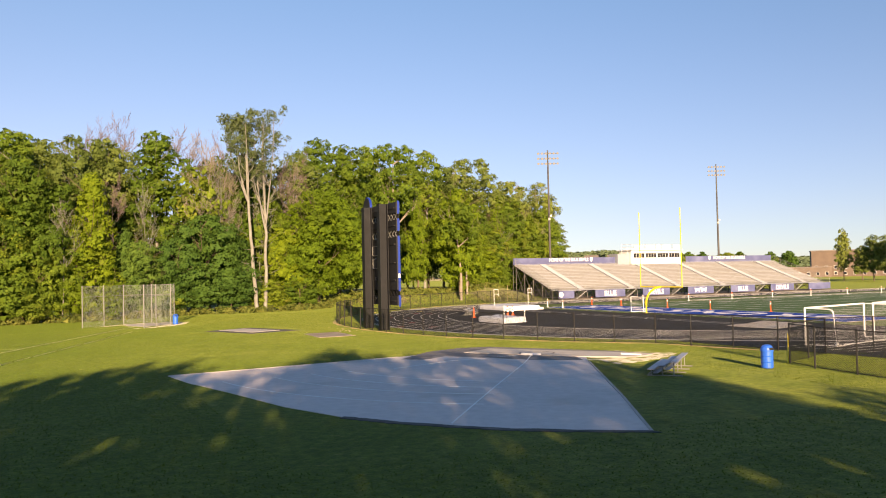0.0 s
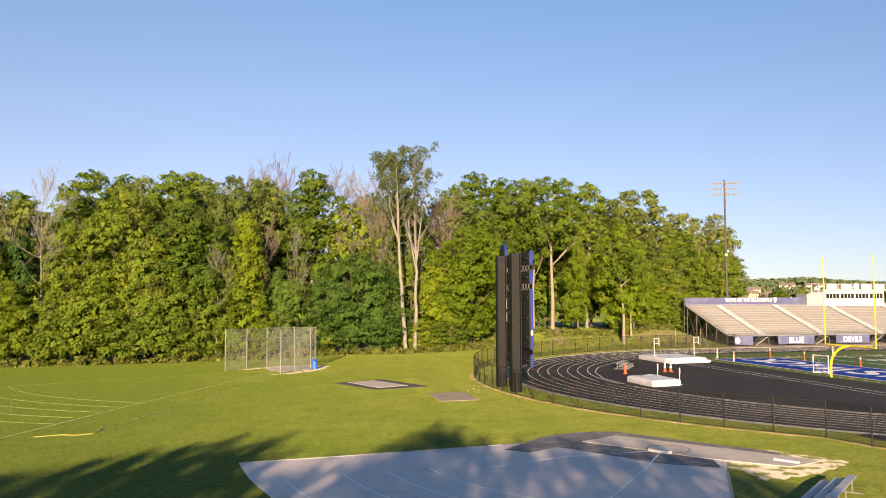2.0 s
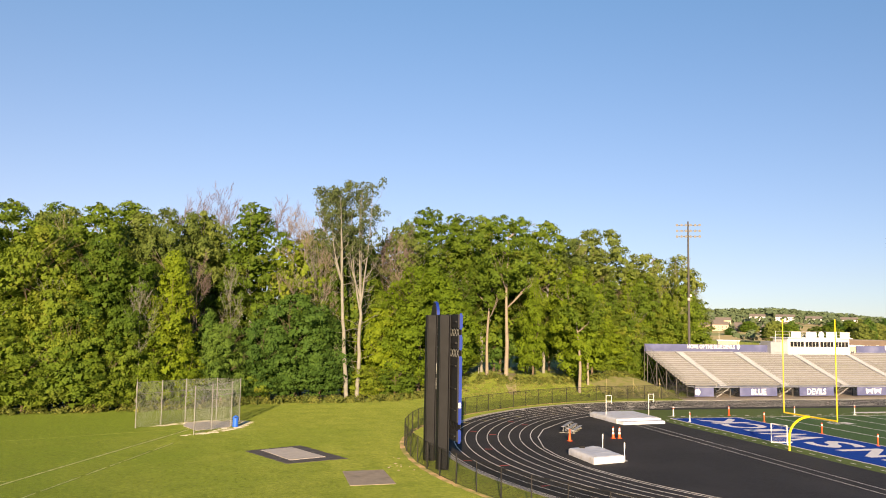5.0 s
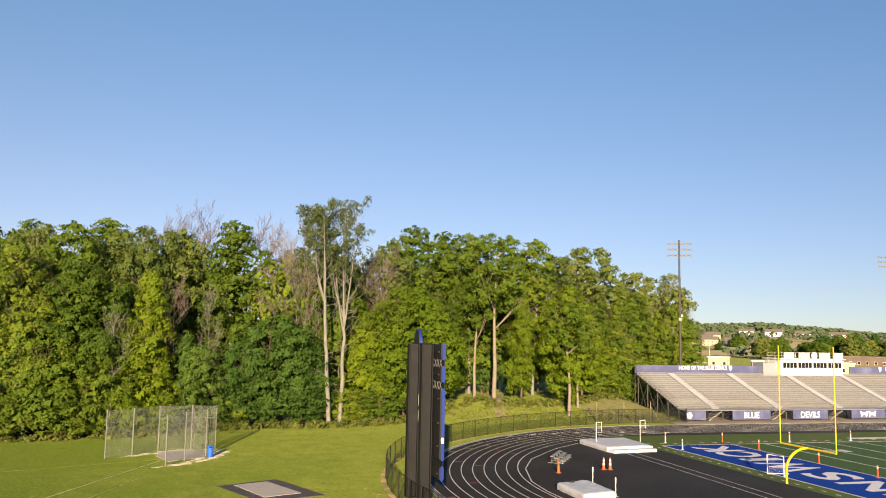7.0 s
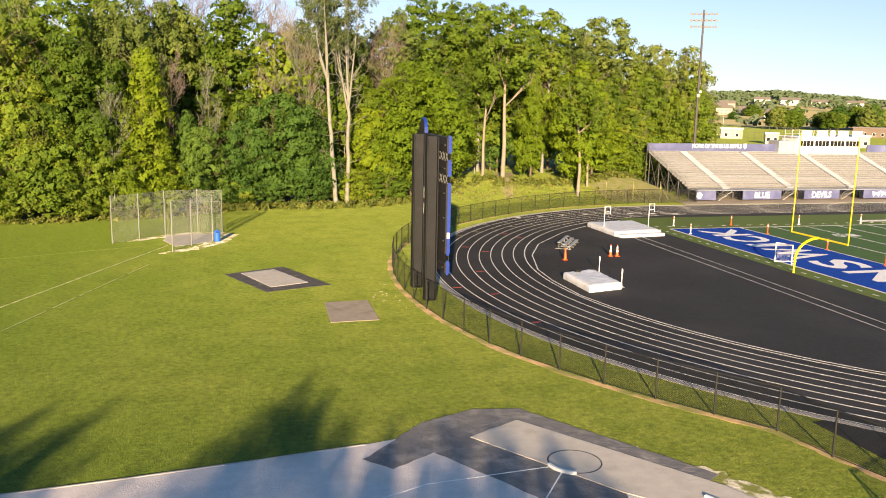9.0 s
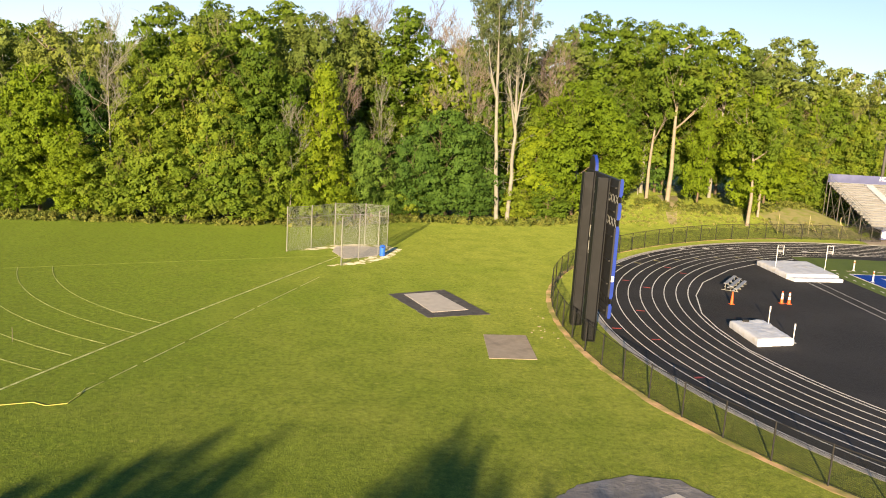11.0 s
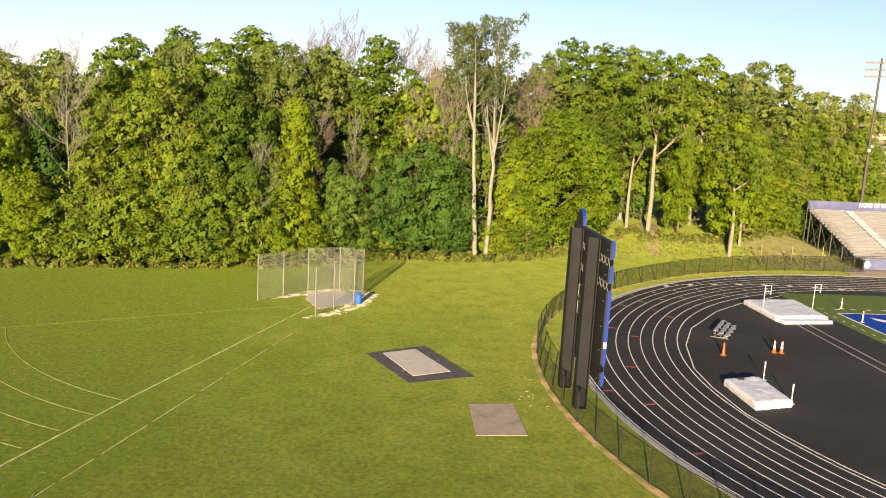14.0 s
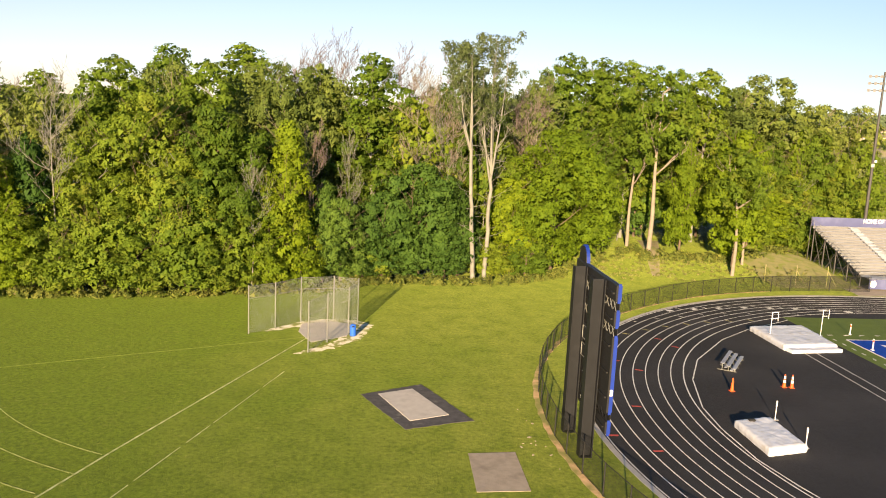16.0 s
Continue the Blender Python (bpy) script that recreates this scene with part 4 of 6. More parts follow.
# ---- football goal ----
def uprights(root, material, h, half=3.556, bar=3.05, back=2.2):
    part("gooseneck", tube([(-back, 0, 0), (-back, 0, 1.2)] + [(-back + back * (1 - math.cos(radians(a))), 0, 1.2 + 1.85 * math.sin(radians(a))) for a in range(10, 91, 10)], 0.11, 10), material, root)
    part("crossbar", rod(bmesh.new(), (0, -half, bar), (0, half, bar), 0.08, None, 10), material, root)
    for s in (-half, half):
        part("upright", rod(bmesh.new(), (0, s, bar), (0, s, h), 0.048, None, 10), material, root)


goalpost = tagged(empty("goalpost"), "yellow gooseneck football goalpost behind the end zone", "goalpost")
uprights(goalpost, YELLOWPAINT, 12.0)
far_goal = tagged(empty("goalpost", (109.7, 0, 0), 180), "yellow gooseneck football goalpost at the far end", "goalpost")
uprights(far_goal, YELLOWPAINT, 12.0)

# lacrosse goal in the end zone
lax = tagged(empty("lacrosse_goal", (-0.35, 3.9, 0.03), 15), "small white lacrosse goal with a net", "goal")
for y in (-0.9, 0.9):
    part("post", rod(bmesh.new(), (0, y, 0), (0, y, 1.83), 0.045), WHITEPAINT, lax)
part("crossbar", rod(bmesh.new(), (0, -0.9, 1.83), (0, 0.9, 1.83), 0.045), WHITEPAINT, lax)
part("ground_bar", tube([(0, -0.9, 0.04), (1.9, 0, 0.04), (0, 0.9, 0.04)], 0.04), WHITEPAINT, lax)
bm = bmesh.new()
v = [bm.verts.new(c) for c in ((0, -0.9, 1.83), (0, 0.9, 1.83), (0, 0.9, 0), (0, -0.9, 0), (1.9, 0, 0.04))]
for f in ((v[0], v[1], v[4]), (v[1], v[2], v[4]), (v[0], v[4], v[3])):
    bm.faces.new(f)
part("net", bm, GOALNET, lax)


# ---- field markers ----
def marker(x, y, h, material, kind, label, base=True):
    root = tagged(empty(kind, (x, y, 0.03)), label, "marker", group="sideline markers")
    part("body", bx(-0.05, 0.05, -0.05, 0.05, 0.03, h, 0.01), material, root)
    part("band", bx(-0.055, 0.055, -0.055, 0.055, h * 0.72, h * 0.9, 0.01), WHITEPAINT if material is ORANGE else ORANGE, root)
    if base:
        part("foot", bx(-0.14, 0.14, -0.14, 0.14, 0, 0.04), material, root)


for x, y in ((1.6, 26.6), (9.3, 26.4), (0.4, 20.9), (9.6, 19.8), (9.2, 9.6), (8.6, 1.2), (9.3, -7.4)):
    marker(x, y, 1.15, ORANGE if x > 5 else WHITEPAINT, "yard_marker", "upright orange and white field marker")
for i in range(8):
    marker(18.3 + 9.144 * i, 25.6, 1.2, WHITEPAINT, "yard_marker", "upright white field marker on the sideline")


# ---- high jump and pole vault mats ----
def landing_mat(name, corners, h, label, seed):
    """A stuffed pad under a loose cover: corners in order round the mat, creased top, folded skirts down to the ground."""
    root = tagged(empty(name), label, "landing mat")
    A, B, C, D = [Vector((x, y, 0)) for x, y in corners]
    mid = (A + B + C + D) / 4
    part("cushion", slab([tuple((p * 0.97 + mid * 0.03).xy) for p in (A, B, C, D)], 0.02, h - 0.06), VINYL, root)
    bm = bmesh.new()
    n = 30
    def surface(i, j, drop):
        u, v = i / n, j / n
        p = (A * (1 - u) + B * u) * (1 - v) + (D * (1 - u) + C * u) * v
        q = p * 1.3 + Vector((seed, seed * 2, 0))
        crease = 0.10 * abs(noise.noise(q * 0.55)) + 0.05 * abs(noise.noise(q * 1.5 + Vector((7, 3, 0)))) + 0.02 * noise.noise(q * 4)
        edge = min(u, 1 - u, v, 1 - v)
        z = h - 0.03 + crease - 0.07 * max(0.0, 1 - edge / 0.05) ** 2
        if drop:
            out = (p - mid).normalized()
            fold = 0.05 * noise.noise(Vector((p.x * 3.2, p.y * 3.2, drop * 0.8 + seed))) + 0.03 * noise.noise(Vector((p.x * 7, p.y * 7, drop * 0.5)))
            p = p + out * (0.02 + 0.05 * math.sin(drop * math.pi) + fold)
            z = z * (1 - drop) + 0.03 * drop
        return (p.x, p.y, z)
    grid = [[bm.verts.new(surface(i, j, 0)) for i in range(n + 1)] for j in range(n + 1)]
    for j in range(n):
        for i in range(n):
            bm.faces.new((grid[j][i], grid[j][i + 1], grid[j + 1][i + 1], grid[j + 1][i])).smooth = True
    rim = [(i, 0) for i in range(n)] + [(n, j) for j in range(n)] + [(n - i, n) for i in range(n)] + [(0, n - j) for j in range(n)]
    prev = [grid[j][i] for i, j in rim]
    for k in range(1, 6):
        row = [bm.verts.new(surface(i, j, k / 5)) for i, j in rim]
        for m in range(len(rim)):
            w = (m + 1) % len(rim)
            bm.faces.new((prev[m], row[m], row[w], prev[w])).smooth = True
        prev = row
    bmesh.ops.recalc_face_normals(bm, faces=bm.faces)
    part("cover", bm, VINYL, root, "wrinkled white weather cover")
    return root


m1 = landing_mat("high_jump_mat", [(-23.45, -4.1), (-20.45, -3.4), (-20.45, 1.6), (-23.45, 1.0)], 0.62, "white vinyl high jump landing mat on the asphalt", 3)
# one small black box near the mat's back edge
part("weight_bag", bx(-22.6, -22.1, 0.5, 0.8, 0.62, 0.78, 0.05), BLACKSTEEL, m1, "small black box on the cover")
m2 = landing_mat("pole_vault_mat", [(-9.2, 20.3), (-3.4, 20.9), (-3.0, 28.2), (-9.2, 27.4)], 0.60, "large white vinyl pole vault landing mat", 9)
part("front_wedge", slab([(-8.9, 19.3), (-3.4, 19.9), (-3.6, 20.85), (-9.1, 20.25)], 0.02, 0.34), VINYL, m2)


def jump_standard(x, y, h, turn, label):
    root = tagged(empty("jump_standard", (x, y, 0.012), turn), label, "jump standard")
    part("foot", bx(-0.22, 0.22, -0.15, 0.15, 0, 0.06, 0.02), GALV, root)
    part("upright", rod(bmesh.new(), (0, 0, 0.05), (0, 0, h), 0.035), WHITEPAINT, root)
    if h > 2.5:
        part("slider", rod(bmesh.new(), (0.75, 0, h - 1.0), (0.75, 0, h), 0.03), WHITEPAINT, root)
        for z in (h - 0.7, h - 0.05):
            part("arm", rod(bmesh.new(), (0, 0, z), (0.75, 0, z), 0.03), WHITEPAINT, root)
    else:
        part("scale_tape", bx(-0.045, 0.045, -0.045, 0.045, h - 0.45, h, 0.01), WHITEPAINT, root)


jump_standard(-19.6, 2.4, 1.5, 0, "white high jump standard beside the mat")
jump_standard(-20.1, -2.7, 1.5, 0, "white high jump standard beside the mat corner")
jump_standard(-8.6, 24.3, 2.85, 10, "white pole vault standard with an offset arm")
jump_standard(-2.2, 25.8, 2.85, 10, "white pole vault standard with an offset arm")


def cone(x, y, banded):
    root = tagged(empty("traffic_cone", (x, y, 0.012)), "orange traffic cone with white bands" if banded else "plain orange traffic cone on the asphalt", "cone", group="traffic cones")
    part("base", bx(-0.21, 0.21, -0.21, 0.21, 0, 0.05, 0.02), ORANGE, root)
    part("body", lathe([(0.145, 0.05), (0.115, 0.4), (0.08, 0.8), (0.05, 1.12), (0.03, 1.13)], 16), ORANGE, root)
    if banded:
        part("band", lathe([(0.12, 0.42), (0.098, 0.66), (0.09, 0.66), (0.105, 0.42)], 16), WHITEPAINT, root)
        part("band", lathe([(0.09, 0.76), (0.068, 1.0), (0.06, 1.0), (0.078, 0.76)], 16), WHITEPAINT, root)


cone(-20.05, 8.6, False)
cone(-14.95, 9.7, True)
cone(-14.35, 9.55, True)


# ---- small bleachers ----
def small_bleacher(x, y, turn, length, rows, label):
    """A low portable bleacher: seat and foot planks on A-shaped frames; rows climb along local y."""
    root = tagged(empty("bleacher", (x, y, 0.01), turn), label, "bleacher")
    for r in range(rows):
        part("seat_plank", bx(0, length, r * 0.52 - 0.02, r * 0.52 + 0.30, 0.30 + 0.17 * r, 0.35 + 0.17 * r, 0.01), ALU, root, "grey aluminium seat plank")
        if r:
            part("foot_plank", bx(0, length, r * 0.52 - 0.3, r * 0.52 - 0.05, 0.17 * r - 0.04, 0.17 * r, 0.01), ALU, root)
    for k in range(4):
        x0 = 0.2 + k * (length - 0.4) / 3
        bm = bmesh.new()
        rod(bm, (x0, -0.05, 0.03), (x0, rows * 0.52, 0.03), 0.03, None, 6)
        for r in range(rows):
            rod(bm, (x0, r * 0.52 + 0.13, 0.03), (x0, r * 0.52 + 0.13, 0.30 + 0.17 * r), 0.03, None, 6)
        rod(bm, (x0, 0, 0.1), (x0, rows * 0.52 - 0.4, 0.2 + 0.17 * rows), 0.025, None, 6)
        part("leg_frame", bm, CAGESTEEL, root)
    return root


small_bleacher(-34.9, -40.75, 221.4, 4.55, 3, "low aluminium bleacher on the grass beside gravel")
small_bleacher(-17.5, 13.3, 56.0, 4.6, 3, "low aluminium bleacher on the black asphalt")


# ---- drums ----
def drum(x, y, label, s=1.0):
    root = tagged(empty("trash_drum", (x, y, 0.01)), label, "trash can", group="blue drums")
    part("body", lathe([(0.27 * s, 0), (0.29 * s, 0.03), (0.29 * s, 0.28), (0.305 * s, 0.30), (0.29 * s, 0.32), (0.29 * s, 0.58), (0.305 * s, 0.60), (0.29 * s, 0.62), (0.29 * s, 0.84), (0.2 * s, 0.845)], 24), DRUM, root)
    lid = part("lid", lathe([(0.315 * s, 0.82), (0.32 * s, 0.9), (0.29 * s, 1.02), (0.22 * s, 1.11), (0.10 * s, 1.16), (0.01, 1.165)], 24), DRUM, root, "domed blue lid")
    # a solid black block stands for the dark inside of the lid's opening
    part("opening", bx(-0.13, 0.13, -0.33 * s, -0.25 * s, 0.9, 1.03, 0.02), BLACKSTEEL, lid)


drum(-31.5, -44.6, "blue plastic drum trash can with a domed lid")
drum(-51.0, 23.0, "blue plastic drum beside the throwing cage")
post = tagged(part("yellow_bollard", rod(bmesh.new(), (-28.9, -43.6, 0), (-28.6, -43.4, 1.5), 0.06), YELLOWPAINT), "leaning yellow post by the fence corner", "post")


# ---- discus cage ----
cage = tagged(empty("discus_cage"), "discus throwing cage of steel posts and grey netting", "throwing cage")
CAGE = [(-60.74, 23.1), (-58.45, 24.9), (-56.2, 27.5), (-53.0, 28.4), (-50.55, 27.5), (-51.45, 23.4), (-53.35, 20.7), (-54.9, 17.6)]
for x, y in CAGE:
    part("post", rod(bmesh.new(), (x, y, 0), (x, y, 4.65), 0.055, None, 10), CAGESTEEL, cage)
for (x0, y0), (x1, y1) in zip(CAGE, CAGE[1:]):
    d = Vector((x1 - x0, y1 - y0, 0))
    turn = math.degrees(math.atan2(d.y, d.x))
    part("net_panel", bmesh.new(), NETTING, cage, "grey netting panel").matrix_basis = pose(x0, y0, 0, 0, 0, turn)
    for z in (4.55, 3.4):
        part("rail", rod(bmesh.new(), (x0, y0, z), (x1, y1, z), 0.022 if z < 4 else 0.018, None, 6), CAGESTEEL, cage)
for ob in [o for o in cage.children if o.name.startswith("net_panel")]:
    k = [o for o in cage.children if o.name.startswith("net_panel")].index(ob)
    w = math.dist(CAGE[k], CAGE[k + 1])
    bm = bmesh.new()
    n = 8
    grid = [[bm.verts.new((w * i / n, 0.10 * math.sin(math.pi * i / n) * math.sin(math.pi * j / n), 0.05 + 4.45 * j / n)) for i in range(n + 1)] for j in range(n + 1)]
    for j in range(n):
        for i in range(n):
            bm.faces.new((grid[j][i], grid[j][i + 1], grid[j + 1][i + 1], grid[j + 1][i]))
    bm.to_mesh(ob.data)
    bm.free()


# ---- soccer goals beside the sprint straight ----
def soccer_goal(x, y, turn, width, label):
    root = tagged(empty("soccer_goal", (x, y, 0.02), turn), label, "goal", group="parked soccer goals")
    H, D0, D1 = 2.35, 1.6, 2.0
    for s in (0, width):
        part("post", rod(bmesh.new(), (s, 0, 0), (s, 0, H), 0.06, None, 10), WHITEPAINT, root)
        part("side_frame", tube([(s, 0, H), (s, -D0, H - 0.05), (s, -D0 - 0.18, H - 0.12), (s, -D0 - 0.25, H - 0.3), (s, -D1, 0.05), (s, 0, 0.05)], 0.04), WHITEPAINT, root)
        part("wheel", lathe([(0.05, -0.05), (0.14, -0.04), (0.14, 0.04), (0.05, 0.05)], 14), WHITEPAINT, root).matrix_basis = pose(s, -D1, 0.16, 0, 90, 0)
    part("crossbar", rod(bmesh.new(), (0, 0, H), (width, 0, H), 0.06, None, 10), WHITEPAINT, root)
    part("back_bar", rod(bmesh.new(), (0, -D1, 0.05), (width, -D1, 0.05), 0.04), WHITEPAINT, root)
    for k, (y0, z0, y1, z1) in enumerate(((-D0, H - 0.05, -D1, 0.05), (0, H, -D0, H - 0.05))):
        bm = bmesh.new()
        L2 = math.hypot(y1 - y0, z1 - z0)
        bm.faces.new([bm.verts.new(c) for c in ((0, 0, 0), (width, 0, 0), (width, 0, L2), (0, 0, L2))])
        part("net", bm, GOALNET, root).matrix_basis = Matrix.Translation((0, y1, z1)) @ Matrix.Rotation(math.atan2(-(y0 - y1), z0 - z1), 4, "X")


soccer_goal(-20.35, -37.4, 12.0, 7.9, "white portable soccer goal standing on the track")
soccer_goal(-11.6, -35.7, 12.0, 7.9, "white portable soccer goal behind the first one")
for outline in ([(-10.7, -21.0), (-7.6, -20.3), (-7.3, -25.2), (-10.6, -26.2)], [(-7.1, -20.0), (-3.6, -18.4), (-4.6, -24.6), (-6.9, -25.1)]):
    tagged(part("pit_cover", slab(outline, 0.0, 0.07), CONCRETE), "pale flat cover over the long jump pit", "pit cover")


# ---- trees ----
def from_arrays(name, verts, faces, material):
    me = bpy.data.meshes.new(name)
    me.from_pydata(verts, [], faces)
    me.materials.append(material)
    return me


def limb_mesh(segments, material, name="trunk"):
    """Tapered limbs: (start, end, r0, r1, sides)."""
    V, F = [], []
    for a, b, r0, r1, sides in segments:
        q = (Vector(b) - Vector(a)).to_track_quat("Z", "Y")
        base = len(V)
        for c, r in ((a, r0), (b, r1)):
            for k in range(sides):
                t = 2 * math.pi * k / sides
                V.append(tuple(Vector(c) + q @ Vector((r * math.cos(t), r * math.sin(t), 0))))
        for k in range(sides):
            j = (k + 1) % sides
            F.append((base + k, base + j, base + sides + j, base + sides + k))
    me = from_arrays(name, V, F, material)
    for p in me.polygons:
        p.use_smooth = True
    return me


def branches(rg, p, d, length, r, depth, out, spread=0.55, up=0.25, sides=5):
    """Limbs that fork again and again, each thinner than the last."""
    q = p
    steps = 3 if depth > 1 else 2
    for s in range(steps):
        d = (d + Vector((rg.gauss(0, 0.13), rg.gauss(0, 0.13), rg.gauss(0, 0.08) + up * 0.12))).normalized()
        n = q + d * length / steps
        r2 = r * (1 - 0.22)
        out.append((q, n, r, r2, sides if depth > 1 else 3))
        q, r = n, r2
        if depth > 0 and s > 0:
            for _ in range(2 if s == steps - 1 else 1):
                side = Vector((rg.gauss(0, 1), rg.gauss(0, 1), rg.gauss(0, 0.5)))
                nd = (d + side.normalized() * spread + Vector((0, 0, up))).normalized()
                branches(rg, q, nd, length * rg.uniform(0.55, 0.8), r * 0.68, depth - 1, out, spread, up, sides)


def leaves(rg, lobes, per, size, material, droop=0.0, pad=0.72):
    """Small leaf sprays in rounded pads over the skin of larger lobes, with coarser shaded sprays filling each lobe's heart."""
    parts_of = []
    for cx, cy, cz, r, hz in lobes:
        mid, flat = np.array([cx, cy, cz]), np.array([1, 1, hz])
        n = max(4, int(6.6 * r * r * (0.62 / pad) ** 2))
        D = rg.normal(size=(n, 3))
        D /= np.linalg.norm(D, axis=1)[:, None]
        D[:, 2] = np.where(D[:, 2] < -0.55, -D[:, 2], D[:, 2])
        P = mid + D * (r * rg.uniform(0.84, 1.0, size=(n, 1))) * flat
        rho = pad * rg.uniform(0.6, 1.35, n)
        many = np.maximum(5, (1.4 * per * (rho / 0.62) ** 2).astype(int))
        idx = np.repeat(np.arange(n), many)
        k = len(idx)
        d = rg.normal(size=(k, 3)) + 0.75 * D[idx] + np.array([0, 0, 0.45])
        d /= np.linalg.norm(d, axis=1)[:, None]
        c = P[idx] + d * (rho[idx] * rg.uniform(0.45, 1.12, k))[:, None] * np.array([1, 1, 0.72])
        inner = rg.random(k) < 0.10
        c[inner] = mid + D[idx][inner] * (r * rg.uniform(0.3, 0.85, inner.sum()))[:, None]
        nrm = d * 0.5 + D[idx] * 0.5 + rg.normal(size=(k, 3)) * 0.28 + np.array([0, 0, -droop])
        s = 0.95 * size * rg.uniform(0.55, 1.35, size=(k, 1))
        heart = int(9 * r * r) if r > 0.7 else 0
        dh = rg.normal(size=(heart, 3))
        dh /= np.linalg.norm(dh, axis=1)[:, None]
        c = np.concatenate([c, mid + dh * (r * rg.uniform(0.45, 0.78, size=(heart, 1))) * flat])
        nrm = np.concatenate([nrm, dh + rg.normal(size=(heart, 3)) * 0.35])
        s = np.concatenate([s, rg.uniform(0.30, 0.5, size=(heart, 1))])
        nrm /= np.linalg.norm(nrm, axis=1)[:, None]
        t = np.cross(nrm, rg.normal(size=nrm.shape))
        t /= np.linalg.norm(t, axis=1)[:, None]
        b = np.cross(nrm, t)
        parts_of.append(np.stack([c + t * s, c - t * s * 0.6 + b * s * 0.75, c - t * s * 0.6 - b * s * 0.75], 1))
    tri = np.concatenate(parts_of)
    k = len(tri)
    me = bpy.data.meshes.new("crown")
    me.vertices.add(3 * k)
    me.vertices.foreach_set("co", tri.ravel())
    me.loops.add(3 * k)
    me.loops.foreach_set("vertex_index", np.arange(3 * k))
    me.polygons.add(k)
    me.polygons.foreach_set("loop_start", np.arange(0, 3 * k, 3))
    me.update(calc_edges=True)
    me.materials.append(material)
    return me


def crown_lobes(rg, h, r, low, count, lobe, taper=1.0):
    """Lobes over the skin of an uneven crown from height low to h; taper above 1 draws the top in to a point."""
    out = []
    bulge = rg.uniform(0, 6.28, 4)
    for i in range(count):
        u = (i + rg.random()) / count
        t = (u - 0.42) / (0.58 if u > 0.42 else 0.50)
        prof = math.sqrt(max(0.16, 1 - abs(t) ** 2.8)) if taper <= 1.2 else max(0.12, (1 - u) ** 0.75 * min(1.0, 0.55 + 2.2 * u) * 1.15)
        a = i * 2.4 + rg.uniform(-0.5, 0.5)
        wave = 1 + 0.16 * math.sin(2 * a + bulge[0] + 3 * u) + 0.10 * math.sin(3 * a + bulge[1] - 5 * u) + 0.08 * math.sin(9 * u + bulge[2])
        s = min(1.22 * lobe * rg.uniform(0.7, 1.15) * (0.6 + 0.4 * prof), r * 0.62)
        hz = rg.uniform(0.7, 0.95)
        rr = max(0.0, r * prof * wave * (0.8 + 0.2 * rg.random()) - 0.7 * s)
        out.append((rr * math.cos(a), rr * math.sin(a), low + s * 0.6 + (h - low - s * (0.6 + hz)) * u, s, hz))
    return out


def make_tree(kind, seed, h, r, low, bark, leaf, count, lobe, per, size, label, taper=1.0, girth=0.28, depth=2, droop=0.0, twig=0.012, spread=0.55, up=0.25):
    """One tree, its foot at the origin: trunk with limbs, and a crown of leaf clusters."""
    rg, pr = np.random.default_rng(seed), random.Random(seed)
    root = tagged(new(kind), label, "tree", group="woodland trees")
    seg = []
    p, d = Vector((0, 0, -0.1)), Vector((pr.gauss(0, 0.03), pr.gauss(0, 0.03), 1)).normalized()
    n = 8
    for i in range(n):
        q = p + d * (h * 0.86 / n)
        seg.append((p, q, girth * (1 - 0.1 * i), girth * (1 - 0.1 * (i + 1)), 8))
        if i >= 2 and (q.z > low * 0.7):
            for _ in range(2):
                a = pr.random() * 2 * math.pi
                branches(pr, q, Vector((math.cos(a), math.sin(a), 0.7)).normalized(), r * pr.uniform(0.5, 0.85), girth * 0.42 * (1 - 0.07 * i), depth, seg, spread, up)
        p, d = q, (d + Vector((pr.gauss(0, 0.05), pr.gauss(0, 0.05), 0.2))).normalized()
    seg = [(a, b, max(r0, twig), max(r1, twig), s) for a, b, r0, r1, s in seg]
    if count:
        seg = [s for s in seg if s[1].z < h * 0.97 and math.hypot(s[1].x, s[1].y) < r * 1.02]
    else:
        h = max(s[1].z for s in seg)
        r = sorted(math.hypot(s[1].x, s[1].y) for s in seg)[int(len(seg) * 0.97)]
    share("trunk", limb_mesh(seg, bark), root, Matrix())
    if count:
        share("crown", leaves(rg, crown_lobes(rg, h, r, low, count, lobe, taper), per, size, leaf, droop), root, Matrix())
    root["h"], root["r"] = h, r
    return root


def plant(proto, spots, sink=0.15, turn=None):
    """Set copies of a tree at (x, y, height, radius), each turned its own way unless turn is given; the last spot takes the tree itself."""
    for i, (x, y, h, r) in enumerate(spots):
        sh, sr = h / proto["h"], 0.92 * r / proto["r"]
        m = pose(x, y, bank(x, y) - sink, 0, 0, (x * 37.0 + y * 91.0) % 360 if turn is None else turn) @ Matrix.Diagonal((sr, sr, sh, 1))
        if i < len(spots) - 1:
            copy_thing(proto, m)
        else:
            proto.matrix_basis = m


YEL, DRK, MID, OLV = "yellow-green broadleaf tree at the wood's edge", "dark green broadleaf tree at the wood's edge", "tall mid-green oak in full leaf", "tall thin-leaved olive tree deeper in the wood"
yellow_a = make_tree("tree", 11, 18, 5, 1.0, BARKDARK, LEAF_YELLOW, 22, 2.0, 25, 0.195, YEL)
yellow_c = make_tree("tree", 13, 19, 8, 0.8, BARKDARK, LEAF_YELLOW, 40, 2.3, 21, 0.195, "broad round yellow-green tree at the wood's edge")
yellow_b = make_tree("tree", 12, 18, 4.5, 0.8, BARKDARK, LEAF_YELLOW, 26, 1.6, 26, 0.185, "slender yellow-green tree tapering to a point", taper=1.6)
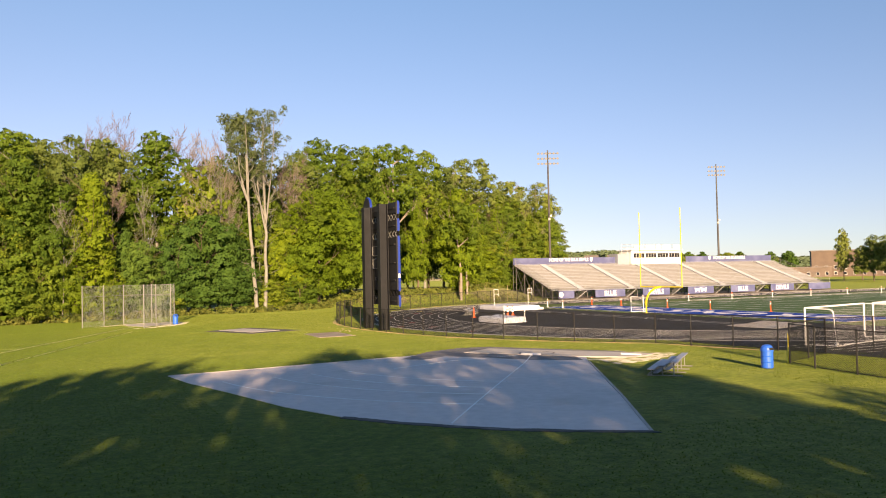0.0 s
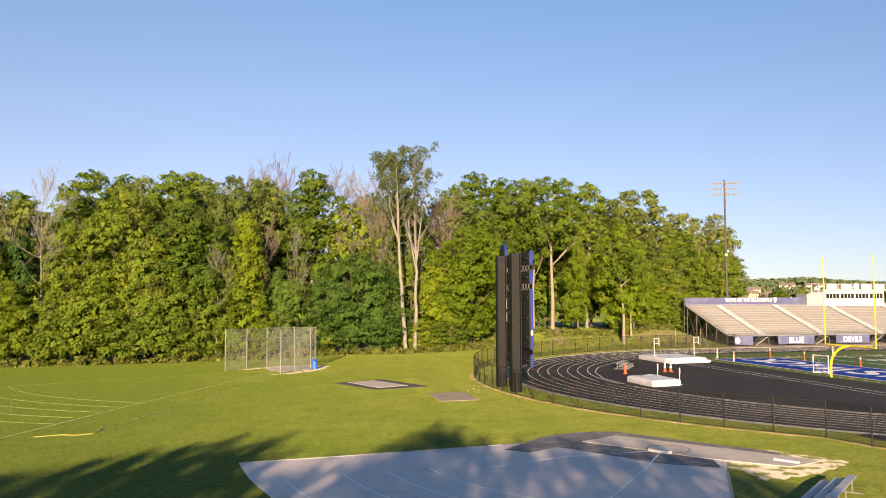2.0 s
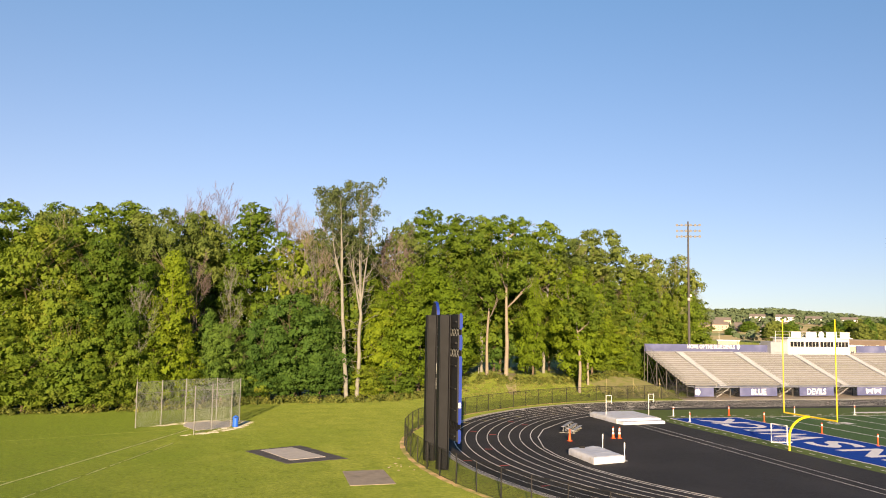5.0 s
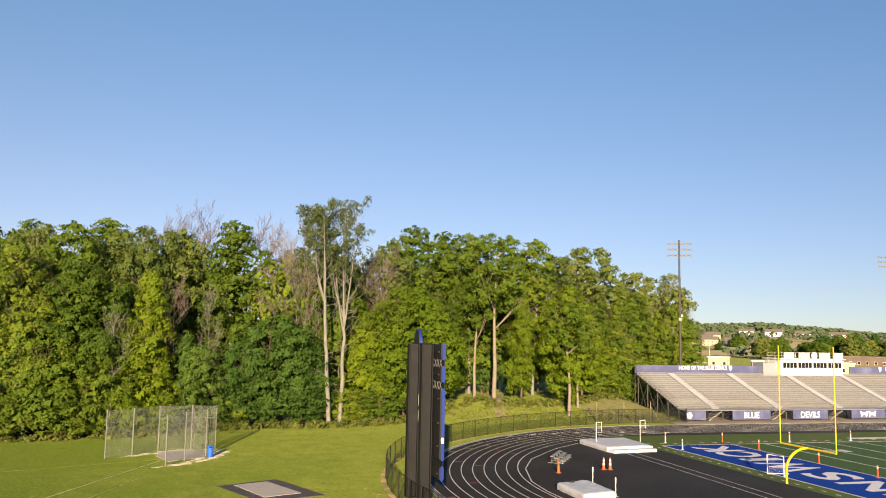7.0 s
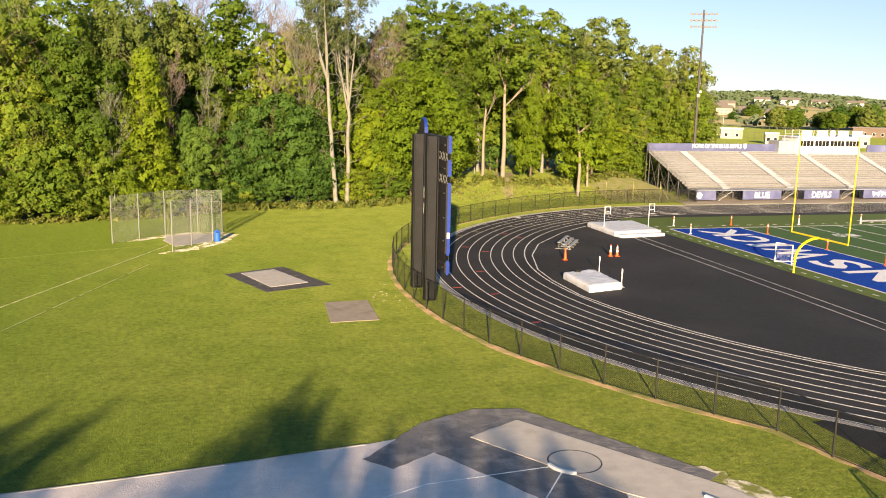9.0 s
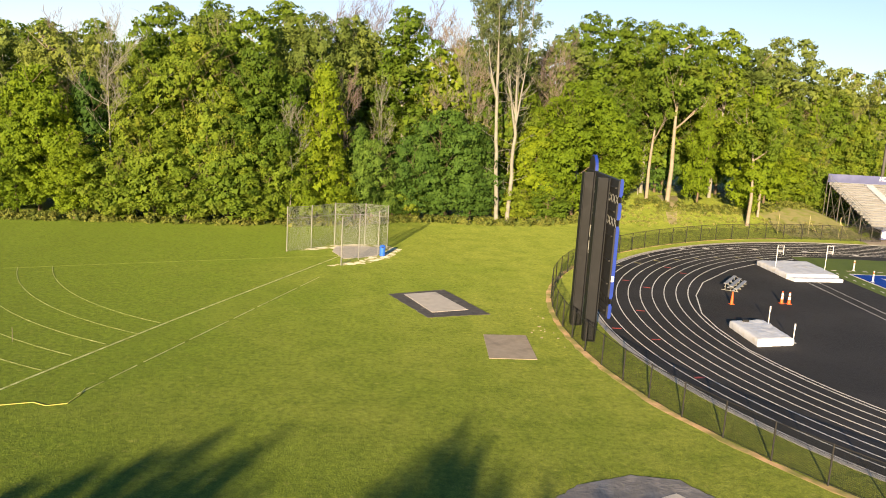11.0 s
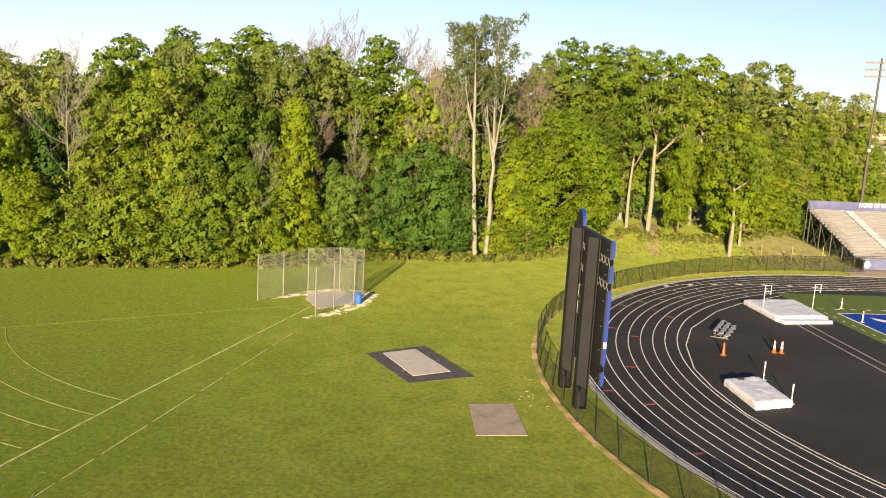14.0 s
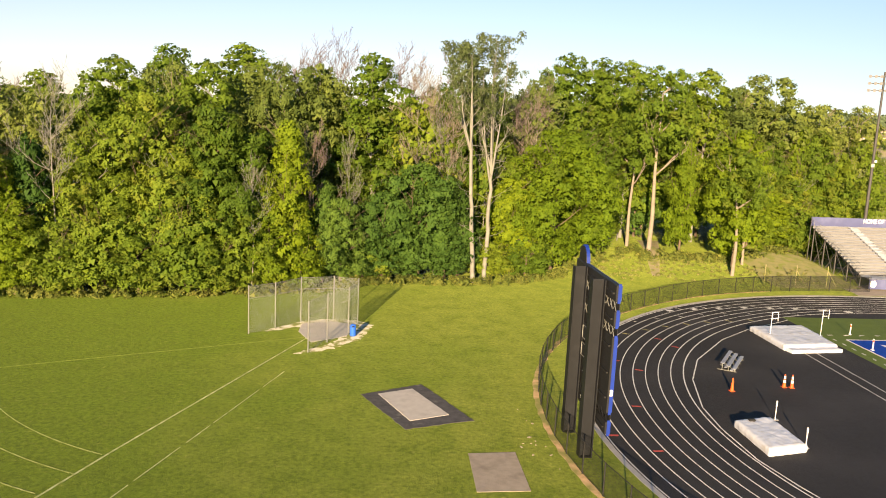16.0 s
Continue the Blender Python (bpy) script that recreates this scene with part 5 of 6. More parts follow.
dark_a = make_tree("tree", 21, 13, 5, 0.6, BARKDARK, LEAF_DARK, 20, 1.9, 25, 0.195, DRK, droop=0.25)
dark_b = make_tree("tree", 22, 14, 4, 0.6, BARKDARK, LEAF_DARK, 24, 1.6, 26, 0.185, DRK, taper=1.3, droop=0.25)
mid_a = make_tree("tree", 31, 21, 7, 2.0, BARKDARK, LEAF_MID, 26, 2.5, 22, 0.21, MID)
mid_b = make_tree("tree", 32, 20, 6, 1.2, BARK, LEAF_MID, 25, 2.2, 22, 0.20, MID, taper=1.15)
mid_c = make_tree("tree", 33, 10, 4, 0.3, BARKDARK, LEAF_MID, 20, 1.6, 25, 0.185, "bushy green tree hanging to the ground")
olive_a = make_tree("tree", 41, 26, 5, 9.0, BARK, LEAF_OLIVE, 18, 1.9, 16, 0.22, OLV, girth=0.3)
olive_b = make_tree("tree", 42, 26, 5, 5.0, BARK, LEAF_MID, 20, 2.1, 17, 0.23, "tall round-topped green tree behind the others", girth=0.3)
olive_c = make_tree("tree", 43, 25, 6, 4.5, BARKRED, LEAF_OLIVE, 22, 2.2, 16, 0.23, OLV, girth=0.32)


def make_bare(seed, h, first, bark, girth, label, sprays=2):
    """A leafless tree: a crooked leader, limbs that leave it at all heights, sweep out and turn up, and fine twigs in sprays."""
    pr = random.Random(seed)
    root = tagged(new("tree"), label, "tree", group="woodland trees")
    seg = []

    def limb(p, d, length, r, depth):
        q, steps = p, 5 if depth > 1 else 3 if depth else 2
        for s in range(steps):
            d = (d + Vector((pr.gauss(0, 0.13), pr.gauss(0, 0.13), 0.10 + pr.gauss(0, 0.06)))).normalized()
            n = q + d * length / steps
            seg.append((q, n, max(r * (1 - 0.17 * s), 0.018), max(r * (0.83 - 0.17 * s), 0.016), 5 if depth > 1 else 3))
            if depth and s:
                for _ in range(sprays):
                    t = pr.random() * 6.28
                    side = Vector((math.cos(t), math.sin(t), pr.uniform(-0.1, 0.6)))
                    limb(n, (d + side * pr.uniform(0.5, 0.9)).normalized(), length * pr.uniform(0.36, 0.58), r * 0.42, depth - 1)
            q = n

    p, d, n_seg = Vector((0, 0, -0.1)), Vector((0, 0, 1)), 12
    for i in range(n_seg):
        d = (d + Vector((pr.gauss(0, 0.05), pr.gauss(0, 0.05), 0.25))).normalized()
        q = p + d * (h * 0.9 / n_seg)
        seg.append((p, q, girth * (1 - 0.072 * i), girth * (1 - 0.072 * (i + 1)), 8))
        if (i + 1) / n_seg > first:
            up = i / n_seg
            for _ in range(2 if i < n_seg - 1 else 3):
                a = pr.random() * 6.28
                lift = pr.uniform(0.35, 0.9) if i < n_seg - 2 else pr.uniform(1.0, 2.0)
                limb(q, Vector((math.cos(a), math.sin(a), lift)).normalized(), h * pr.uniform(0.16, 0.26) * (1.15 - 0.5 * up), girth * 0.36 * (1.1 - 0.6 * up), 2)
        p = q
    share("trunk", limb_mesh(seg, bark), root, Matrix())
    root["h"] = max(s[1].z for s in seg)
    root["r"] = sorted(math.hypot(s[1].x, s[1].y) for s in seg)[int(len(seg) * 0.97)]
    return root


bare_a = make_bare(51, 24, 0.45, BARK, 0.17, "leafless pale grey tree with crooked limbs")
bare_b = make_bare(52, 26, 0.50, TWIG, 0.15, "leafless reddish grey tree above the wood", 3)
bare_c = make_bare(53, 27, 0.42, BARKRED, 0.19, "leafless reddish brown tree thick with twigs", 3)


def make_tall(seed, h, r, fork, limbs, lean, label):
    """A bare pale bole with short dead side branches, forking into steep limbs that end in thin leafy tufts."""
    rg, pr = np.random.default_rng(seed), random.Random(seed)
    root = tagged(new("tree"), label, "tree", group="woodland trees")
    seg, p, tips = [], Vector((0, 0, -0.1)), []

    def dead(q, reach, r0):
        a = pr.random() * 6.28
        branches(pr, q, Vector((math.cos(a), math.sin(a), pr.uniform(-0.1, 0.7))).normalized(), pr.uniform(0.5, 1.0) * reach, r0, 1, seg, 0.6, 0.15)

    for i in range(12):
        q = p + Vector((lean * h * fork / 12 + pr.gauss(0, 0.09), pr.gauss(0, 0.09), h * fork / 12))
        seg.append((p, q, 0.34 * (1 - 0.035 * i), 0.34 * (1 - 0.035 * (i + 1)), 8))
        if i > 2:
            for _ in range(2):
                dead(p.lerp(q, pr.random()), 2.2, 0.04)
        p = q
    for k in range(limbs):
        a = k * 6.28 / limbs + pr.random()
        out = pr.uniform(0.16, 0.46) if k else 0.02
        q, rad, n_seg = p - Vector((0, 0, pr.uniform(0, h * 0.16) if k else 0)), 0.19 if k else 0.22, 8
        d = Vector((out * math.cos(a) + lean, out * math.sin(a), 1)).normalized()
        reach = (h - q.z) * (0.97 if k < 2 else pr.uniform(0.7, 0.95))
        for s in range(n_seg):
            n = q + d * (reach / n_seg)
            seg.append((q, n, rad, rad * 0.82, 6))
            if s:
                for _ in range(2):
                    t = pr.random() * 6.28
                    branches(pr, n, Vector((math.cos(t), math.sin(t), 0.8)).normalized(), r * 0.44, rad * 0.42, 2, seg, 0.55, 0.35)
            q, rad = n, rad * 0.82
            d = (d + Vector((pr.gauss(0, 0.05), pr.gauss(0, 0.05), 0.12))).normalized()
    seg = [s for s in seg if s[1].z < h]
    tips = [s[1] for s in seg if s[1].z > h * 0.64 and s[3] < 0.035]
    share("trunk", limb_mesh(seg, BARK), root, Matrix())
    pick = [pr.choice(tips) for _ in range(430)]
    lobes = [(v.x, v.y, v.z, pr.uniform(0.28, 0.6) * (0.6 + 0.6 * (v.z / h - 0.64) / 0.36), 0.8) for v in pick]
    share("crown", leaves(rg, lobes, 11, 0.13, LEAF_GREY, 0, 0.30), root, Matrix())
    root["h"], root["r"] = h, r
    return root


TALL = "tall pale-barked tree with a high thin crown"
tall_a = make_tall(61, 29, 3.4, 0.66, 4, -0.055, TALL)
tall_b = make_tall(63, 30, 4.6, 0.52, 6, -0.02, TALL)
trail_tree = make_tree("tree", 62, 26, 6, 13.0, BARKRED, LEAF_MID, 18, 1.9, 17, 0.22, "tall tree with reddish trunk beside the trail", girth=0.42, depth=2)

plant(yellow_a, [(-91.7, 39.1, 17.9, 5.0), (-30.0, 54.0, 13.5, 4.5), (3.4, 58.5, 20.0, 5.4), (-86.9, 36.8, 10.6, 3.8), (-18.0, 63.0, 12.0, 4.5), (10.0, 68.0, 11.0, 4.0), (14.5, 70.5, 9.0, 4.0)])
plant(yellow_c, [(-24.3, 55.0, 19.4, 8.2)])
plant(yellow_b, [(20.5, 74.5, 21.0, 4.6), (-59.0, 43.1, 19.8, 4.8), (-61.0, 41.6, 11.0, 4.0), (-3.2, 62.5, 18.5, 3.2), (-93.5, 37.2, 11.5, 3.6), (-57.2, 42.6, 8.5, 3.2), (-12.5, 70.0, 13.0, 3.0)])
plant(dark_a, [(0.5, 76.0, 16.0, 4.6), (6.0, 78.0, 18.0, 5.0), (-42.8, 50.6, 14.7, 6.4), (-47.5, 48.8, 11.2, 4.4), (-52.7, 45.6, 10.5, 4.0), (-98.5, 38.0, 12.0, 5.0), (-39.5, 50.0, 9.0, 4.0)])
plant(dark_b, [(-86.5, 40.6, 17.0, 4.2), (-54.9, 46.2, 12.5, 3.4), (-37.5, 52.0, 11.8, 3.6), (-44.5, 49.2, 8.0, 3.4), (-5.5, 76.0, 14.0, 4.0), (-50.0, 48.0, 7.5, 3.2)])
plant(mid_a, [(-74.9, 43.2, 22.2, 7.4), (-66.6, 43.0, 21.0, 6.8), (-105.0, 42.0, 20.0, 7.0), (-17.0, 68.0, 17.5, 6.5), (22.7, 75.0, 20.5, 7.0), (15.0, 74.0, 17.0, 5.5)])
plant(mid_b, [(28.0, 77.0, 19.0, 6.0), (34.5, 80.5, 20.0, 5.6), (11.0, 72.0, 17.0, 5.0), (-79.6, 41.0, 18.0, 5.4), (-70.5, 42.0, 16.5, 5.6), (-112.0, 40.0, 16.5, 6.0), (-62.8, 43.6, 15.0, 4.4), (-32.0, 58.0, 19.0, 5.4), (19.5, 73.0, 13.5, 5.0), (29.0, 78.0, 16.0, 6.0)])
plant(mid_c, [(31.0, 76.5, 9.0, 4.4), (35.6, 81.0, 11.0, 3.4), (-14.0, 69.0, 10.0, 4.0), (-69.5, 39.4, 11.4, 5.4), (-78.4, 38.9, 10.8, 4.6), (-64.0, 40.6, 9.6, 3.8), (-82.6, 37.2, 8.3, 4.0), (-74.4, 38.2, 8.0, 4.4), (-67.0, 39.2, 7.0, 3.8), (-100.0, 36.6, 9.0, 4.6), (18.8, 71.0, 9.6, 4.6), (-28.5, 51.8, 6.0, 3.2), (-33.5, 51.5, 5.0, 2.8), (24.5, 72.5, 8.0, 4.0), (-48.0, 49.0, 6.0, 3.0), (12.8, 69.0, 6.0, 3.0)])
plant(olive_a, [(-99.0, 49.6, 22.0, 5.0), (-88.1, 49.3, 21.7, 4.8), (-55.3, 58.6, 26.9, 5.0), (-25.9, 64.1, 25.8, 5.2), (-34.0, 62.0, 25.0, 5.0), (-64.9, 57.1, 26.4, 5.2), (38.0, 83.2, 18.8, 5.0)])
plant(olive_b, [(-92.0, 61.0, 24.0, 6.0), (-98.5, 60.0, 23.5, 6.0), (-48.8, 58.9, 28.2, 6.4), (-69.7, 50.3, 25.9, 5.2), (-80.6, 51.0, 25.9, 5.8), (-20.1, 69.9, 28.0, 5.8), (-13.0, 75.3, 28.0, 6.4), (-8.4, 74.2, 27.8, 5.6), (2.5, 72.0, 27.0, 5.8), (-39.5, 60.5, 24.8, 4.6), (-56.5, 60.0, 25.5, 5.0), (-67.8, 75.0, 29.6, 7.6), (-78.9, 75.0, 28.9, 6.6), (-110.0, 52.0, 22.3, 6.0)])
plant(olive_c, [(-92.6, 47.9, 22.5, 5.2), (-74.5, 53.8, 25.9, 5.4), (-59.8, 53.8, 26.8, 5.0), (15.3, 78.0, 27.7, 7.4), (25.8, 80.8, 25.7, 6.8), (35.2, 84.0, 25.7, 6.6), (8.5, 76.0, 25.2, 6.0)])
plant(bare_a, [(-82.6, 38.8, 25.6, 5.4), (-62.6, 40.0, 16.3, 3.0), (-52.0, 47.5, 19.6, 2.4), (-40.6, 52.4, 24.0, 3.8), (-34.0, 56.0, 22.4, 3.0), (-9.9, 71.0, 19.0, 3.0), (40.6, 84.0, 21.0, 3.4), (10.6, 72.5, 18.0, 2.8)])
plant(bare_b, [(-55.8, 65.0, 31.0, 7.2), (-47.5, 66.5, 31.1, 7.4), (-38.2, 64.0, 30.6, 4.6), (-28.5, 62.0, 25.6, 4.4), (-92.7, 51.9, 25.0, 5.1), (-59.9, 63.2, 29.6, 5.4), (-52.0, 67.0, 32.6, 6.2), (-44.0, 60.8, 29.4, 4.6), (-24.6, 64.4, 26.0, 4.4), (-56.2, 46.0, 20.4, 2.8)])
plant(bare_c, [(-41.9, 54.5, 28.4, 6.0), (-38.6, 55.5, 24.0, 3.4), (-27.8, 60.0, 25.0, 4.6)])
plant(tall_a, [(-35.9, 48.3, 29.6, 3.4)], turn=0)
plant(tall_b, [(-34.2, 50.0, 30.8, 4.6)], turn=0)
plant(trail_tree, [(-8.0, 62.0, 27.5, 6.0), (-10.0, 66.0, 22.0, 4.4), (1.8, 55.0, 18.0, 4.4), (5.1, 59.0, 15.0, 3.4)])

# the rest of the wood, deeper in, thinning the light
wr = random.Random(77)
deep_a = make_tree("tree", 71, 22, 6, 4.0, BARKDARK, LEAF_MID, 13, 2.8, 6, 0.34, "green tree deep in the wood", depth=1)
deep = []
for i in range(21):
    x = -120 + i * 7.7 + wr.uniform(-1.5, 1.5)
    e = 60 if x < -30 else 78 if x < 8 else 90
    deep.append((x, e + wr.uniform(-3, 12), wr.uniform(22, 26.5) if x < -25 else wr.uniform(20, 25) if x < 25 else wr.uniform(16, 20), wr.uniform(5, 7)))
plant(deep_a, deep)

# trees behind the camera, whose shadows lie over the grass and the sector
pine = make_tree("tree", 81, 16, 3, 0.8, BARKDARK, NEEDLE, 34, 1.02, 7, 0.27, "dark evergreen standing behind the throwing area", depth=1)
def behind(u, tip, r):
    v0 = -112.0
    return (0.958 * u + 0.285 * v0, -0.285 * u + 0.958 * v0, (tip - v0) * math.tan(SUN_EL), r)
plant(pine, [behind(u, tip, r) for u, tip, r in ((-53.5, -41.5, 2.6), (-51.8, -39.8, 2.5), (-50.2, -37.0, 2.5), (-48.7, -40.0, 2.4), (-47.6, -36.7, 2.2), (-46.2, -42.0, 2.4), (-55.5, -46.5, 3.0), (-58.5, -51.0, 3.4), (-62.0, -54.0, 3.6),
    (-43.6, -43.5, 2.4), (-41.2, -41.0, 2.4), (-39.7, -36.0, 2.2), (-38.3, -31.6, 2.4), (-36.9, -34.6, 2.3), (-35.0, -38.0, 2.6), (-33.2, -37.4, 2.4), (-30.8, -36.6, 2.5), (-28.6, -37.0, 2.4), (-26.4, -38.0, 2.4), (-24.6, -42.0, 2.0), (-23.5, -45.5, 1.8), (-22.8, -50.0, 1.8), (-72.0, -58.0, 4.5))])
shade = make_tree("tree", 82, 14, 5, 1.5, BARKDARK, LEAF_DARK, 19, 1.6, 4, 0.36, "broad leafy tree standing behind the throwing area", depth=1)
plant(shade, [behind(u, tip, r) for u, tip, r in ((-70, -56, 5.5), (-63, -50, 5.5), (-57.5, -46, 5), (-50.5, -44, 4.6), (-45, -47, 4.4), (-38, -44, 4.6), (-30, -46, 4.6), (-25.0, -50, 4.2), (-19.5, -57, 4.0))])

# weeds and low shrubs along the foot of the wood
rg = np.random.default_rng(5)
EX = [-150, -90, -66, -56, -47, -36, -28, -20, -12, 3, 12, 22]
EY = [31, 34.5, 37, 40, 46, 45.5, 48.5, 55, 60, 59, 63, 68]
lobes = []
for _ in range(420):
    x = rg.uniform(-115, 20)
    y = float(np.interp(x, EX, EY)) + abs(rg.normal()) * 1.6
    s = rg.uniform(0.3, 0.9)
    lobes.append((x, y, bank(x, y) + s * 0.25, s, 0.9))
ob = new("undergrowth", leaves(rg, lobes, 22, 0.15, WEED, 0, 0.3))
tagged(ob, "rough green weeds along the foot of the wood", "undergrowth", kind="stuff")

lobes = []
for _ in range(260):
    x = rg.uniform(-24, 14)
    y = rg.uniform(51.5, 58) + 4 * rg.random() * (x < 4)
    s = rg.uniform(0.14, 0.30)
    lobes.append((x, y, bank(x, y) + s * 0.1, s, 0.7))
tagged(new("long_grass", leaves(rg, lobes, 14, 0.13, DRYGRASS, 0, 0.26)), "long dry grass tufts on the bank", "grass", kind="stuff")

# blades standing out of the mown grass where the camera passes nearest
k = 200000
x = rg.uniform(-86, -20, k)
y = -80 + 120 * rg.random(k) ** 1.25
keep = (np.hypot(x - CX, y) > FENCE_R + 0.5) & ~((x > -58) & (x < -34) & (y < -27) & (y > -54) & (y < -28 - (x + 58) * -0.05)) & ~((x > -50.5) & (x < -42) & (y > 0) & (y < 9.8)) & ~((x > -44) & (x < -40.2) & (y > -9.2) & (y < -3.2)) & (y < np.interp(x, EX, EY)) & ~((x > -57) & (x < -49) & (y > 17) & (y < 29))
x, y = x[keep], y[keep]
k = len(x)
a, s, lean = rg.uniform(0, 2 * math.pi, k), rg.uniform(0.025, 0.055, k), rg.normal(0, 0.03, (k, 2))
tri = np.zeros((k, 3, 3))
w = 0.024
tri[:, 0, 0], tri[:, 0, 1] = x - w * np.cos(a), y - w * np.sin(a)
tri[:, 1, 0], tri[:, 1, 1] = x + w * np.cos(a), y + w * np.sin(a)
tri[:, 2, 0], tri[:, 2, 1], tri[:, 2, 2] = x + lean[:, 0], y + lean[:, 1], s
me = bpy.data.meshes.new("grass")
me.vertices.add(3 * k)
me.vertices.foreach_set("co", tri.ravel())
me.loops.add(3 * k)
me.loops.foreach_set("vertex_index", np.arange(3 * k))
me.polygons.add(k)
me.polygons.foreach_set("loop_start", np.arange(0, 3 * k, 3))
me.update(calc_edges=True)
me.materials.append(BLADE)
tagged(new("grass", me), "short mown grass blades", "grass", kind="stuff")


# ---- far away, beyond the stadium ----
def house(x, y, w, d, h, turn, wall, label, name="house", gable=True):
    root = tagged(empty(name, (x, y, 0), turn), label, "house" if gable else "building")
    part("wall", bx(-w / 2, w / 2, -d / 2, d / 2, 0, h), wall, root)
    if gable:
        bm = bmesh.new()
        e = 0.5
        v = [bm.verts.new(c) for c in ((-w / 2 - e, -d / 2 - e, h), (w / 2 + e, -d / 2 - e, h), (w / 2 + e, d / 2 + e, h), (-w / 2 - e, d / 2 + e, h), (-w / 2 - e, 0, h + d * 0.33), (w / 2 + e, 0, h + d * 0.33))]
        for f in ((0, 1, 5, 4), (2, 3, 4, 5), (0, 4, 3), (1, 2, 5), (3, 2, 1, 0)):
            bm.faces.new([v[i] for i in f])
        part("roof", bm, ROOFGREY, root)
    else:
        part("roof", bx(-w / 2 - 0.3, w / 2 + 0.3, -d / 2 - 0.3, d / 2 + 0.3, h, h + 0.5), WHITEPAINT if wall is TANWALL else ROOFGREY, root)
    n = max(2, int(w / 4))
    for s in range(1 if h < 5 else 2):
        for k in range(n):
            x0 = -w / 2 + (k + 0.5) * w / n
            win = part("window", bx(x0 - 0.7, x0 + 0.7, -d / 2 - 0.05, -d / 2 - 0.02, 0.9 + 2.9 * s, 2.5 + 2.9 * s), WHITEPAINT, root)
            part("pane", bx(x0 - 0.6, x0 + 0.6, -d / 2 - 0.08, -d / 2 - 0.05, 1.0 + 2.9 * s, 2.4 + 2.9 * s), WINDOWGLASS, win)
    return root


def relief(x, y):
    """The height of the far hillside at a place on the plan."""
    d, a = math.hypot(x + 50, y + 60), math.degrees(math.atan2(x + 50, y + 60))
    ridge = np.interp(a, (0, 20, 32, 37, 40, 43, 47, 60, 90), (28, 32, 38, 41, 34, 25, 19, 15, 14))
    return float(ridge * smooth((d - 660) / 1150) - 3.0 * smooth((d - 2000) / 600) * ridge)


def far_house(x, y, w, d, h, turn, wall, label):
    house(x, y, w, d, h, turn, wall, label).location.z = relief(x, y) - 0.3


far_house(463, 627, 19, 13, 6.6, -60, WHITEPAINT, "distant white two-storey house with a gable roof")
far_house(489, 710, 17, 11, 5.6, -38, BRICKWALL, "distant brown brick house with a grey roof")
for x, y, w, h in ((458, 742, 16, 6.2), (476, 736, 17, 7.0), (497, 726, 15, 6.0), (484, 800, 18, 7.5), (506, 790, 17, 7.0), (520, 850, 20, 8.0), (548, 838, 18, 7.5)):
    far_house(x, y, w, 11, h, -36 + (x * 7) % 11, TANWALL, "distant tan apartment house on the hillside")
for x, y, w in ((690, 905, 24), (664, 930, 20), (716, 880, 20), (790, 900, 22), (702, 742, 18), (650, 600, 20)):
    far_house(x, y, w, 12, 6.5, -42, WHITEPAINT, "distant pale house among trees")
house(177, 276, 9.5, 7, 4.4, -30, TANWALL, "tan storage shed on the practice field", "shed", False)
house(164, 229, 5.0, 5, 4.0, -30, TANWALL, "tan brick hut behind the grandstand", "shed", False)
house(185, 204, 5.6, 5, 4.2, -30, TANWALL, "tan dugout shelter behind the grandstand", "shed", False)
house(292, 300, 40, 16, 4.8, -42, WINGWALL, "long low brick building with a flat roof", "long_building", False)
house(292, 203, 34, 20, 12.5, -48, BRICKWALL, "brown brick school building with a flat roof", "brick_building", False)
house(258, 214, 44, 14, 4.6, -48, WINGWALL, "low brown school wing", "school_wing", False)
pg = tagged(empty("goalpost", (143, 238, 0), 60), "pale goalpost on the practice field", "goalpost")
uprights(pg, WHITEPAINT, 10.5, back=1.8)
backstop = tagged(empty("backstop", (187, 262, 0), -32), "tall chain-link ball field backstop on brown posts", "backstop")
for i in range(9):
    part("post", rod(bmesh.new(), (-12 + 3 * i, 0, 0), (-12 + 3 * i, 0, 6.0), 0.07, None, 6), BARKDARK, backstop)
for z in (1.6, 3.2, 6.0):
    part("rail", rod(bmesh.new(), (-12, 0, z), (12, 0, z), 0.05, None, 6), BARKDARK, backstop)

lone = make_tree("tree", 91, 18, 4, 3.0, BARKDARK, LEAF_OLIVE, 20, 1.7, 10, 0.32, "green tree standing beyond the field", depth=1)
plant(lone, [(173, 112, 17.5, 2.6), (177, 104, 15, 3.6), (172, 96, 14.5, 4.0), (190, 118, 12, 3.6), (168, 88, 14, 4.0), (196, 104, 14, 4.5)])

grove = [make_tree("tree", 301 + i, 17, 5.5, 1.2, BARKDARK, leaf, 22, 2.3, 5, 0.55, "green tree in the far belt behind the sports fields", depth=1) for i, leaf in enumerate((LEAF_MID, LEAF_OLIVE, LEAF_DARK))]
prng = random.Random(77)
belt = []
for i in range(30):
    u = i / 29
    belt.append((316 + 150 * u + prng.uniform(-9, 9), 424 - 26 * u + prng.uniform(-14, 22), prng.uniform(12, 19), prng.uniform(5.5, 8.5)))
belt += [(484, 696, 18, 9), (495, 704, 15, 8), (470, 712, 9, 6), (516, 742, 13, 8), (442, 480, 15, 8), (424, 640, 10, 6), (447, 716, 9, 6), (432, 738, 12, 7), (420, 760, 13, 8)]
